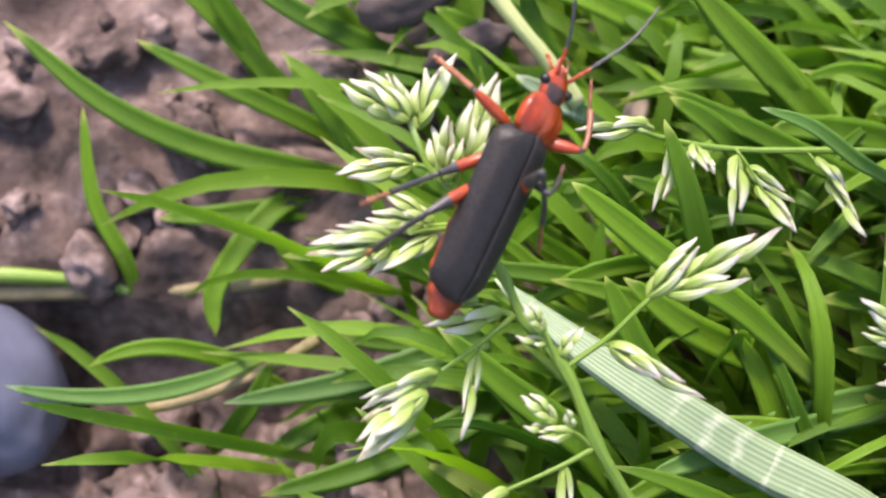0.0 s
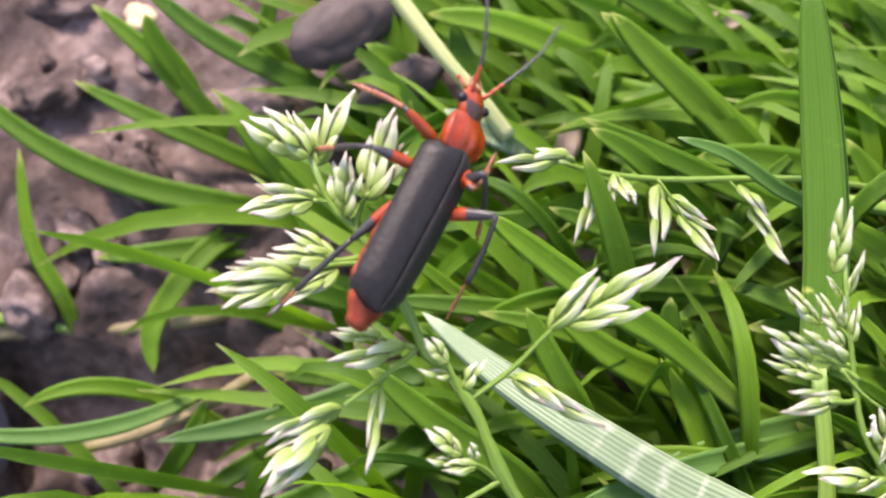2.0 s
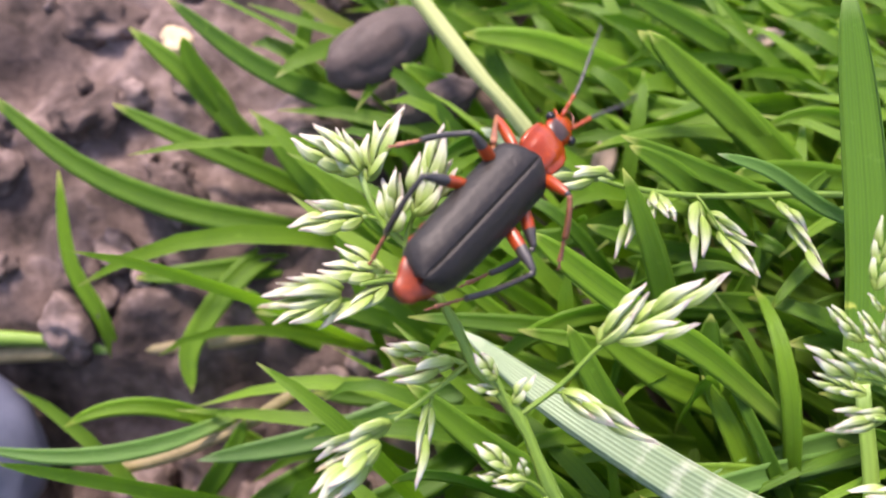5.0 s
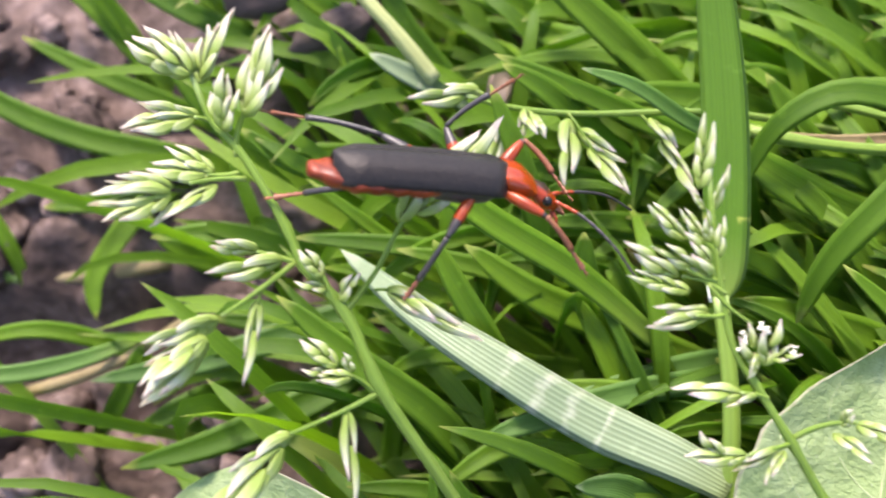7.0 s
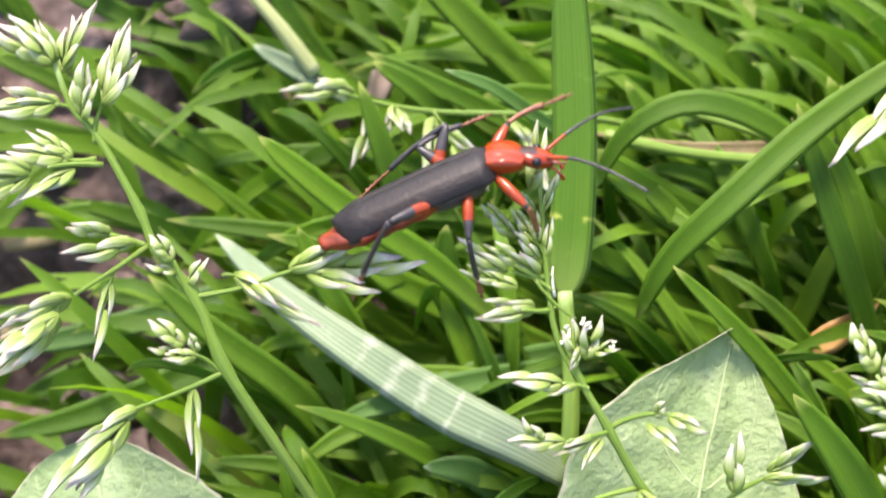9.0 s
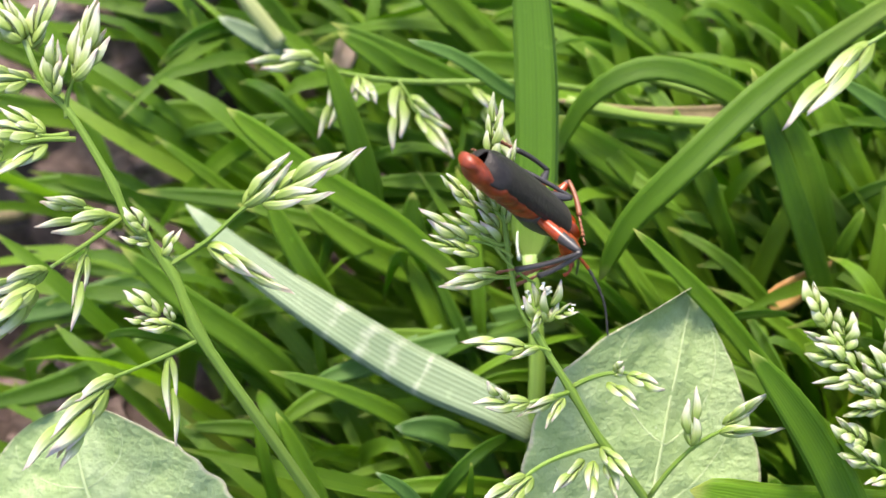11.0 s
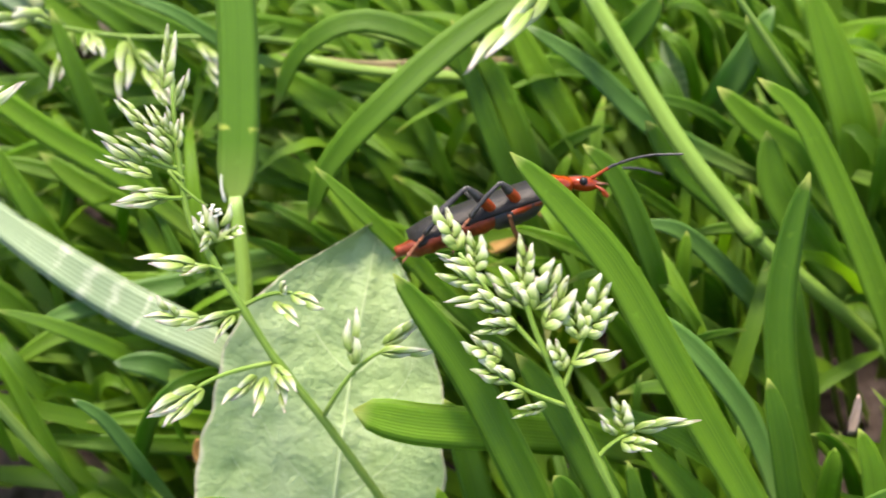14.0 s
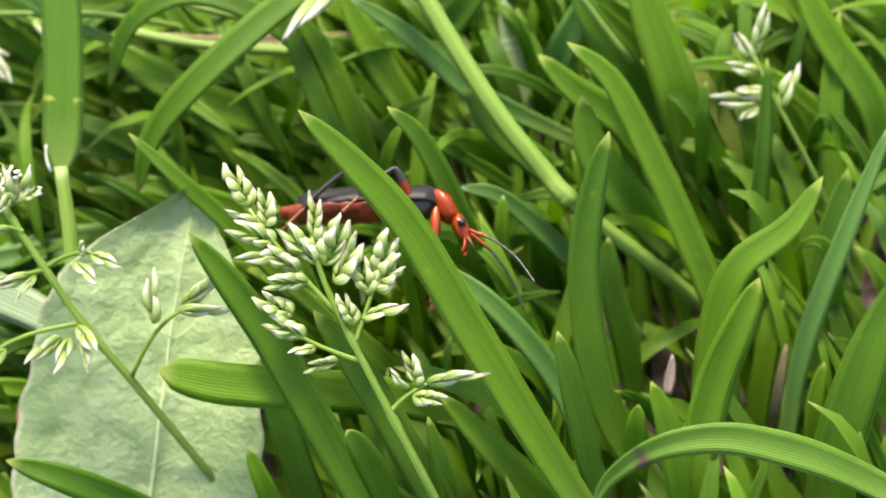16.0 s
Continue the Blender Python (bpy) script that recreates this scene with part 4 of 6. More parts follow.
# ---- spikelets hanging in from the upper edge, and those among the blades ----
PE = panicle(((60.6, 39.4, 11.9), (51.8, 44.5, 20.7), (45.5, 42.5, 21.8), (41.7, 40.5, 21.2)), 0.24, 0.12, "arching meadow-grass stem with a hanging pale spikelet")
spikes(PE, [((42.0, 40.6, 21.3), (37.1, 36.1, 18.7), 1, 0.8), ((41.5, 40.3, 21.1), (38.7, 37.1, 19.6), 0, 0.8), ((41.0, 40.0, 20.9), (39.5, 38.0, 19.6), 1, 0.8)])
PF = panicle(((77.5, 26.5, 1.0), (73.5, 31.2, 8.3), (70.0, 35.1, 12.9), (68.3, 38.1, 14.7)), 0.24, 0.12, "meadow-grass stem with pale spikelets standing among blades")
spikes(PF, [((68.5, 37.8, 14.5), (69.2, 40.5, 16.6), 2, 1.0), ((68.3, 37.5, 14.3), (67.1, 39.0, 15.7), 0, 1.1), ((68.9, 36.8, 13.9), (66.5, 37.0, 14.6), 1, 1.1), ((69.5, 35.8, 13.3), (67.0, 35.5, 13.7), 0, 1.0), ((69.8, 35.1, 12.9), (65.3, 35.0, 13.4), 1, 0.8), ((69.1, 35.1, 12.9), (67.4, 33.7, 12.7), 1, 1.1), ((70.2, 34.8, 12.7), (71.3, 37.1, 14.7), 1, 1.0)])


# ---- tall blade with its sheath ----
def tall_grass():
    root = new("tall_grass")
    o = Vector((22.2, 14.6, -0.1))
    root.location = o * MM
    tagged(root, "tall upright green grass with a broad blade and pale sheath", "grass")
    bm = bmesh.new()
    sweep(bm, [p - o for p in curve_points(((22.2, 14.6, -0.1), (22.1, 20.8, 5.8), (22.1, 25.4, 9.1), (21.5, 30.4, 12.5)), 20)], lambda s: 0.62 - 0.16 * s, 14, 0.7)
    part("sheath", bm, STALK, root, "pale green sheath")
    pts = [Vector(p) - o for p in ((21.5, 30.1, 12.3), (21.8, 34.0, 14.8), (21.8, 38.3, 17.5), (21.5, 42.6, 20.2), (20.7, 49.8, 24.9))]
    bm = blade_bm(pts, 2.75, fold=0.10, blunt=7.0, n=64, thick=0.16, root=0.92, heel=0.15)
    part("blade", bm, BROAD_BLADE, root, "broad mid-green blade with two yellow marks")
    bm = bmesh.new()
    sweep(bm, curve_points([Vector((20.9, 30.0, 12.5)) - o, Vector((20.7, 30.6, 13.2)) - o, Vector((20.7, 31.4, 13.7)) - o], 6), lambda s: 0.10 * (1 - 0.7 * s), 6, 0.4)
    part("ligule", bm, ANTHER, root, "thin white ligule")
    return root


BROAD_BLADE = leaf_mat("tall_blade_green", (0.050, 0.118, 0.006), (0.090, 0.19, 0.012), (0.2, 0.3, 0.08), ribs=11, clear=0.3, rough=0.40, patches=((0.262, 0.018),), rib_tone=0.12, patch_tone=1.0, patch_col=(0.50, 0.52, 0.10), at_edges=True)
tall_grass()
blade(((22.0, 20.9, 6.5), (19.1, 22.5, 6.8), (14.1, 24.9, 7.0), (9.1, 27.5, 8.5), (3.4, 31.6, 8.6), (-1.7, 36.7, 7.5)), 3.1, PALE_LEAF, "pale grey-green ribbed blade with whitish patches, drooping", fold=0.06, blunt=3.0, n=26, turn=8)


# ---- broad leaves ----
def broad_leaf(tip, stalk, left, right, label, seed, cup=0.8, turn=0.0):
    """A broad leaf with a raised midrib and side veins, its rim slightly turned up; left and right: half widths by place."""
    a, b = Vector(stalk), Vector(tip)
    y = b - a
    length = y.length
    y.normalize()
    x = Matrix.Rotation(radians(turn), 3, y) @ y.cross(VIEW_BACK).normalized()
    z = x.cross(y).normalized()
    rng = random.Random(seed)
    root = new("broad_leaf")
    root.location = a * MM
    tagged(root, label, "leaf", "broad leaves")
    ph = rng.uniform(0, 6)

    def shape(u, s):
        side = left if u < 0 else right
        half = float(np.interp(s, [q[0] for q in side], [q[1] for q in side])) * (1 + 0.012 * math.sin(31 * s + ph) + 0.010 * math.sin(67 * s + 2 * ph))
        w = u * half
        h = cup * (u * u) + 0.5 * math.sin(5 * s + ph) * u + 0.22 * noise.noise(Vector((w / 2.2, s * length / 2.2, ph))) + 0.10 * noise.noise(Vector((w / 0.9, s * length / 0.9, ph))) + 0.05 * abs(noise.noise(Vector((w / 0.35, s * length / 0.35, ph)))) - 0.9 * cup * (2 * s - 1) ** 2
        vein = abs((s * 6.5 - abs(u) * 1.3) % 1.0 - 0.5)
        h += 0.10 * math.exp(-((u * half) / 0.45) ** 2) - 0.09 * math.exp(-(vein / 0.08) ** 2) * min(1, abs(u) * 5)
        return x * w + y * (s * length) + z * h

    bm = bmesh.new()
    uvl = bm.loops.layers.uv.verify()
    nu, ns = 48, 60
    sheets = []
    for low in (0, 1):
        sheets.append([[bm.verts.new((shape(-1 + 2 * i / nu, j / ns) - z * 0.14 * low) * MM) for i in range(nu + 1)] for j in range(ns + 1)])
    for low, g in enumerate(sheets):
        for j in range(ns):
            for i in range(nu):
                f = bm.faces.new((g[j][i], g[j][i + 1], g[j + 1][i + 1], g[j + 1][i]))
                for loop, (p, q) in zip(f.loops, ((i, j), (i + 1, j), (i + 1, j + 1), (i, j + 1))):
                    loop[uvl].uv = (p / nu, q / ns * 0.9)
    g, h = sheets
    rim = [(0, i) for i in range(nu)] + [(j, nu) for j in range(ns)] + [(ns, i) for i in range(nu, 0, -1)] + [(j, 0) for j in range(ns, 0, -1)]
    for k, (j, i) in enumerate(rim):
        q, p = rim[(k + 1) % len(rim)]
        bm.faces.new((g[j][i], h[j][i], h[q][p], g[q][p]))
    part("leaf_blade", bm, BROAD, root, "pale green blistered leaf blade")
    bm = bmesh.new()
    sweep(bm, [shape(0.02 * math.sin(6 * k / 20), 0.96 * k / 20) + z * 0.02 for k in range(21)], lambda s: 0.19 * (1 - 0.8 * s), 8, 0.6)
    part("midrib", bm, VEIN, root, "pale midrib")
    for k in range(5):
        for side in (-1, 1):
            s0 = 0.12 + 0.14 * k
            bm = bmesh.new()
            sweep(bm, [shape(side * 0.85 * q, s0 + 0.24 * q ** 1.4) + z * 0.0 for q in (i / 10 for i in range(11))], lambda s: 0.055 * (1 - 0.75 * s), 6, 0.6)
            part("vein", bm, VEIN, root)
    return root


broad_leaf((31.3, 27.1, 14.7), (26.2, 2.1, -2.1), ((0, 0.5), (0.08, 4.5), (0.2, 7.6), (0.35, 8.9), (0.5, 8.8), (0.62, 8.5), (0.73, 8.1), (0.79, 7.5), (0.86, 5.6), (0.93, 3.1), (0.97, 1.6), (0.99, 0.9), (1, 0.5)),
           ((0, 0.5), (0.08, 4.0), (0.2, 6.4), (0.35, 7.2), (0.5, 6.8), (0.65, 6.0), (0.76, 4.8), (0.84, 3.5), (0.90, 2.3), (0.95, 1.2), (0.98, 0.5), (1, 0.2)), "broad pale green blunt-tipped leaf among the grass", 2, 0.9, 6)
broad_leaf((-7.0, 20.8, 9.9), (-2.1, 7.3, 3.2), ((0, 6.0), (0.2, 9.0), (0.45, 9.2), (0.65, 8.4), (0.8, 6.9), (0.9, 5.0), (0.96, 3.4), (0.99, 2.2), (1, 1.2)), ((0, 7.0), (0.2, 9.6), (0.4, 9.2), (0.55, 8.6), (0.67, 7.6), (0.81, 5.7), (0.91, 3.7), (0.97, 2.2), (1, 1.0)), "broad pale green leaf with a pinkish dry rim", 5, 0.8, -8)


# ---- litter and stones ----
def pebble(name, at, size, material, label, category, seed, squash=0.6, rough=0.12):
    bm = bmesh.new()
    bmesh.ops.create_icosphere(bm, subdivisions=4, radius=1.0)
    for v in bm.verts:
        k = 1 + rough * noise.noise(v.co * 1.3 + Vector((seed, 0, 0))) + rough * 0.35 * noise.noise(v.co * 4 + Vector((seed, 9, 0)))
        v.co = Vector((v.co.x * size[0], v.co.y * size[1], v.co.z * size[2])) * k * MM
    ob = link_mesh(name, bm, material)
    ob.location = Vector(at) * MM
    ob.rotation_euler = (0.1 * seed, 0.2, 0.7 * seed)
    return tagged(ob, label, category)


pebble("stone", (-38.2, 34.1, -6.2), (5.2, 6.6, 5.2), STONE, "smooth pale bluish-grey stone on the soil", "stone", 1)
pebble("wood_piece", (-7.6, 58.8, 9.4), (4.9, 2.3, 2.2), BARK, "rounded brown piece of wood lying on the soil", "wood", 1.1, rough=0.16)
pebble("wood_piece", (-3.6, 55.0, 7.7), (3.2, 1.5, 1.8), BARK, "dark weathered twig end in the soil", "wood", 5, rough=0.3)
pebble("soil_clod", (-24.3, 64.7, 3.5), (1.8, 1.3, 1.1), CLAY, "pale yellowish clod of clay", "soil", 3, rough=0.35)
pebble("soil_clod", (-32.5, 68.5, 2.2), (5.0, 3.2, 2.2), SOIL, "pinkish-brown clod of dry soil", "soil", 4, rough=0.4)
for k in range(70):
    r = random.Random(100 + k)
    x, y = r.uniform(-48, -6), r.uniform(14, 84)
    s = r.uniform(0.5, 2.3) ** 1.2
    pebble("soil_clod", (x, y, ground_height(x, y) + 0.2 * s), (s, s * r.uniform(0.7, 1.1), s * 0.7), SOIL, "crumbly clod of pinkish-brown soil", "soil", 20 + k, rough=0.55)


def litter(pts, width, material, label):
    ob = link_mesh("dry_leaf", blade_bm(pts, width, fold=0.2, blunt=2.4, n=10, thick=0.15, twist=25), material)
    return tagged(ob, label, "dry leaf")


litter(((8.1, 50.1, 4.2), (8.7, 51.9, 5.9), (9.1, 53.5, 7.4)), 2.0, PINK_LITTER, "pinkish dry leaf fragment among the grass")
litter(((15.9, 58.4, 6.7), (18.8, 59.6, 8.0), (22.0, 60.2, 8.9)), 2.6, PINK_LITTER, "brownish dry leaf fragment among the grass")
litter(((38.2, 30.4, 5.6), (40.0, 31.2, 6.6), (42.6, 33.0, 7.1)), 2.2, ORANGE_LEAF, "curled orange-brown dry leaf among the grass")
litter(((65.6, 11.1, 3.7), (66.0, 12.0, 4.8), (66.6, 12.9, 5.9)), 1.0, ORANGE_LEAF, "small reddish dry leaf scrap")
litter(((19.9, 14.3, 4.4), (19.5, 15.1, 5.4), (19.4, 15.7, 6.3)), 1.1, ORANGE_LEAF, "small orange dry leaf tip")
litter(((61.8, 16.2, 6.6), (61.9, 17.2, 7.8), (62.0, 18.0, 8.8)), 0.8, PINK_LITTER, "withered pinkish blade stub")
litter(((53.4, 40.5, 4.5), (52.5, 44.0, 7.7), (51.7, 47.4, 9.6)), 2.6, PALE_LEAF, "pale bluish withered leaf deep in the turf")


def straw(pts, r, label, material=None):
    bm = bmesh.new()
    sweep(bm, curve_points(pts, 22), lambda s: r * (1 + 0.12 * math.sin(9 * s)), 9)
    return tagged(link_mesh("dry_stalk", bm, material or STRAW), label, "stalk")


straw(((-39.1, 40.5, -3.6), (-30.4, 41.3, -4.3), (-22.7, 41.5, -4.1), (-16.7, 42.4, -3.6)), 0.62, "tan dry stalk lying on the soil")
straw(((-38.7, 41.3, -2.0), (-32.7, 41.5, -3.0), (-28.3, 41.4, -4.2)), 0.55, "yellow-green stalk lying on the soil", STALK)
straw(((-26.3, 32.2, -4.9), (-19.5, 33.5, -3.0), (-13.8, 36.3, -1.4)), 0.45, "tan dry stalk lying on the soil")
straw(((-6.2, 61.1, 15.2), (-0.8, 54.3, 12.5), (1.5, 52.0, 11.1), (4.1, 49.7, 8.6)), 0.55, "thick pale yellow-green grass stalk", PALE_STALK)


def jointed_stalk():
    """The thick green stalk across the turf: a stem in its sheath, with a swollen joint."""
    o = Vector((74.4, 22.9, -9.1))
    root = new("green_stalk")
    root.location = o * MM
    tagged(root, "thick green grass stalk with a sheath crossing the turf", "stalk")
    line = [p - o for p in curve_points(((74.4, 22.9, -9.1), (65.0, 24.8, 3.5), (56.4, 27.1, 11.8), (53.8, 29.2, 13.6), (50.1, 33.1, 16.4), (44.2, 41.5, 21.2)), 40)]
    bm = bmesh.new()
    sweep(bm, line, lambda s: 0.58 - 0.06 * s, 10)
    part("stem", bm, STALK, root)
    bm = bmesh.new()
    sweep(bm, line[18:], lambda s: 0.655 - 0.05 * s, 10)
    part("sheath", bm, STALK, root, "thin sheath round the stem")
    bm = bmesh.new()
    sweep(bm, line[17:20], lambda s: 0.62 + 0.10 * math.sin(math.pi * s), 10)
    part("joint", bm, STALK, root, "swollen green joint")


jointed_stalk()
straw(((24.3, 42.3, 12.4), (29.8, 41.3, 11.9), (37.4, 41.5, 10.8)), 0.4, "pale green stalk lying in the turf", STALK)
straw(((28.3, 45.2, 11.8), (33.9, 43.9, 11.1), (37.9, 42.6, 10.3)), 0.3, "pale green stalk lying in the turf", STALK)


# ---- grass blades ----
blade(((45.9, 46.3, 19.4), (37.3, 40.2, 18.2), (31.2, 34.9, 16.3), (27.7, 32.1, 13.5), (26.2, 29.9, 9.9)), 2.0, GREEN, "long green blade arching over with a hanging tip", fold=0.15)
blade(((43.3, 34.6, 9.1), (36.1, 40.2, 14.7), (30.0, 42.1, 16.4), (25.5, 40.7, 15.0), (23.3, 38.1, 11.2)), 1.7, GREEN, fold=0.12)
blade(((76.5, 4.4, 13.7), (72.4, 6.1, 15.8), (68.5, 7.3, 17.7), (65.5, 8.0, 18.6), (62.6, 8.5, 18.9), (59.9, 8.3, 18.8), (57.9, 7.8, 18.0), (56.3, 6.9, 16.8), (55.5, 5.7, 15.6)), 1.95, PURPLE_TIP, "green blade arching over, with a purple-brown mark", twist=-38, turn=12, n=30, blunt=2.6)
blade(((58.1, 5.2, 6.1), (54.5, 9.0, 10.6), (49.3, 15.7, 16.1), (45.4, 20.8, 20.4), (42.2, 23.7, 22.8), (39.2, 26.1, 24.5)), 2.31, GREEN)
blade(((49.7, 24.1, 9.9), (48.9, 24.5, 12.9), (47.5, 26.4, 16.0), (45.8, 28.5, 18.5), (43.9, 29.9, 19.6)), 1.60, GREEN)
blade(((44.9, 5.3, 4.6), (42.3, 8.5, 8.8), (39.8, 12.2, 12.6), (37.3, 15.8, 16.0), (34.8, 18.6, 18.4), (32.6, 20.8, 19.9)), 2.45, GREEN, turn=-14)
blade(((40.9, 20.7, 5.8), (36.6, 23.2, 10.0), (33.2, 25.6, 13.3), (30.2, 27.5, 15.7), (27.3, 29.7, 17.3)), 1.29, GREEN)
blade(((48.5, 14.5, 6.8), (44.3, 14.7, 9.7), (39.5, 14.5, 11.5), (34.2, 14.4, 12.7), (30.1, 15.0, 13.4)), 2.64, GREEN, blunt=14, fold=0.08)
blade(((61.7, 21.5, 2.2), (56.7, 25.2, 7.1), (53.5, 27.0, 10.1), (50.8, 28.2, 12.1), (48.3, 28.5, 12.6)), 1.42, BLUISH)
blade(((57.9, 9.3, 4.4), (54.8, 14.6, 10.2), (52.3, 16.9, 13.5), (49.5, 18.8, 15.9), (46.2, 20.6, 17.2)), 1.55, BLUISH)
blade(((64.7, 8.0, 1.4), (59.0, 12.4, 6.3), (56.7, 16.5, 10.4), (55.9, 21.2, 14.3), (56.5, 25.3, 17.5), (57.5, 28.1, 19.4)), 2.28, GREEN, turn=10)
blade(((57.2, 7.2, 6.4), (55.8, 10.4, 11.8), (54.7, 13.1, 15.5), (53.9, 15.5, 17.5)), 1.62, GREEN)
blade(((62.4, 7.6, 5.3), (61.4, 9.0, 9.7), (60.4, 11.5, 13.3), (59.4, 13.4, 15.1)), 1.64, GREEN)
blade(((62.7, 8.1, 3.7), (62.5, 9.8, 7.4), (63.6, 14.5, 12.1), (65.0, 17.3, 15.0), (66.1, 19.4, 16.6)), 2.63, GREEN, turn=12)
blade(((63.8, 12.2, 4.9), (63.8, 15.2, 8.9), (64.3, 18.8, 12.8), (65.4, 21.0, 15.3), (68.3, 22.7, 17.1), (70.2, 25.2, 18.7)), 2.12, GREEN, turn=-20)
blade(((64.2, 32.5, 5.6), (61.0, 34.0, 9.3), (59.2, 34.7, 11.7), (56.3, 35.7, 13.5), (53.7, 37.7, 15.0)), 2.39, GREEN)
blade(((67.2, 15.9, 1.3), (65.6, 21.8, 6.9), (63.5, 25.3, 10.7), (60.7, 29.8, 14.6), (58.1, 33.5, 17.6), (55.3, 35.5, 18.9)), 2.04, GREEN)
blade(((63.7, 27.0, 5.4), (61.0, 28.2, 8.8), (58.8, 29.3, 11.4), (57.0, 31.0, 13.6), (56.4, 33.7, 15.6)), 2.99, GREEN)
blade(((65.5, 33.5, 5.6), (64.2, 35.3, 9.5), (63.2, 37.0, 12.4), (61.4, 40.4, 15.6), (59.9, 43.9, 18.0)), 3.26, GREEN)
blade(((63.8, 37.5, 5.6), (60.8, 39.2, 10.2), (58.2, 40.9, 13.3), (56.2, 43.6, 15.5)), 2.46, GREEN)
blade(((70.2, 17.0, -1.6), (68.7, 27.0, 7.8), (68.7, 32.0, 12.7), (68.9, 36.4, 16.0)), 1.74, GREEN, turn=30)
blade(((58.2, 29.6, 5.7), (55.2, 30.7, 9.9), (50.9, 32.7, 13.2), (48.7, 34.8, 15.1)), 2.12, GREEN)
blade(((57.6, 35.1, 7.7), (51.8, 36.0, 11.0), (49.0, 36.2, 13.1), (44.8, 38.8, 15.9), (40.6, 41.0, 17.5)), 1.61, BLUISH)
blade(((42.8, 31.7, 4.0), (41.4, 34.3, 9.1), (39.6, 37.7, 13.1), (37.1, 41.0, 15.8)), 2.03, GREEN)
blade(((47.7, 34.8, 3.0), (45.3, 36.7, 7.6), (42.6, 39.9, 11.5), (39.4, 44.8, 15.0)), 2.57, GREEN)
blade(((54.4, 32.3, 3.8), (49.4, 32.9, 8.9), (45.3, 33.9, 11.1)), 1.02, GREEN)
blade(((51.3, 23.4, 3.8), (51.1, 25.5, 9.8), (51.2, 27.8, 12.7)), 1.19, GREEN)
blade(((65.7, 32.6, 6.3), (65.0, 33.7, 11.7), (65.0, 35.7, 14.4)), 1.07, GREEN)
blade(((76.5, 27.7, 2.3), (74.1, 33.6, 10.4), (74.3, 40.4, 16.0)), 1.94, GREEN)
blade(((70.0, 15.3, -1.4), (69.4, 16.4, 4.0), (69.8, 19.5, 7.4)), 0.82, STRAW)
blade(((69.8, 12.9, 3.0), (70.1, 18.0, 9.5), (72.5, 23.9, 15.0), (75.1, 29.3, 18.8)), 1.40, BLUISH)
blade(((45.0, 6.6, 6.3), (43.2, 9.1, 12.5), (41.8, 10.5, 14.9)), 1.81, GREEN)
blade(((48.5, 7.5, 3.3), (47.5, 9.2, 9.1), (46.4, 12.3, 12.5)), 1.35, GREEN)
blade(((49.2, 6.5, 3.9), (46.4, 9.2, 9.1), (42.5, 14.4, 14.2), (39.7, 17.4, 16.5)), 2.19, GREEN)
blade(((56.6, 8.7, 1.7), (53.5, 9.5, 5.8), (50.6, 11.4, 9.0), (47.0, 14.4, 11.3)), 2.21, GREEN)
blade(((32.3, 7.8, 2.3), (28.0, 8.8, 6.5), (24.6, 9.6, 9.1), (20.7, 10.5, 10.2)), 2.12, GREEN)
blade(((37.2, 8.3, 0.4), (36.3, 9.6, 5.8), (35.1, 11.8, 8.7)), 1.47, GREEN)
blade(((40.1, 8.0, -1.0), (38.2, 10.9, 4.3), (36.7, 14.7, 8.5), (35.5, 16.9, 10.5)), 2.13, GREEN, turn=15)
blade(((71.7, 8.3, 0.3), (72.2, 12.4, 6.3), (73.5, 16.6, 10.8), (75.7, 21.2, 14.1)), 3.15, GREEN, turn=-10)
blade(((72.4, 16.7, -0.6), (72.7, 22.1, 6.1), (72.9, 25.9, 10.4), (73.9, 29.4, 13.1)), 2.24, GREEN)
blade(((60.7, 16.3, 0.3), (59.5, 19.8, 5.9), (58.2, 22.8, 9.8), (58.0, 25.1, 11.8)), 1.85, GREEN)
blade(((56.1, 25.4, -0.2), (54.2, 26.8, 4.2), (52.5, 27.3, 6.6), (51.7, 27.7, 7.5)), 2.75, GREEN)
blade(((78.7, 33.6, 6.8), (76.8, 35.9, 11.8), (73.2, 38.9, 15.5), (70.8, 42.4, 18.3)), 2.45, GREEN)
blade(((54.6, 41.1, 6.6), (56.0, 41.4, 11.5), (58.3, 44.6, 15.0)), 2.41, BLUISH)
blade(((43.5, 43.3, 6.7), (47.0, 43.5, 10.4), (49.1, 44.4, 13.0), (50.7, 46.1, 14.6)), 2.44, GREEN)
blade(((73.0, 10.9, -0.5), (71.1, 14.0, 6.1), (71.4, 17.2, 9.5)), 1.44, GREEN)
blade(((60.0, 10.6, 2.8), (59.2, 12.0, 8.4), (59.2, 13.7, 11.0)), 1.59, GREEN)
blade(((19.0, 30.1, 6.0), (13.5, 33.0, 10.5), (8.6, 34.8, 13.5), (4.8, 36.7, 15.8), (2.4, 38.2, 17.0)), 1.89, GREEN)
blade(((11.5, 34.6, 5.1), (11.3, 36.4, 9.0), (10.6, 38.0, 11.8), (9.6, 40.1, 14.3), (8.2, 43.1, 16.4)), 1.74, GREEN)
blade(((24.3, 41.9, 11.0), (20.5, 41.5, 14.3), (16.9, 42.4, 16.9), (13.7, 43.0, 17.9)), 1.00, BLUISH)
blade(((18.5, 42.4, 7.3), (14.8, 43.0, 11.2), (11.9, 44.2, 14.0), (8.9, 45.5, 15.4)), 1.78, GREEN)
blade(((10.2, 27.2, 2.0), (8.4, 29.5, 6.9), (6.1, 32.2, 10.6), (4.7, 34.4, 12.5)), 1.71, GREEN)
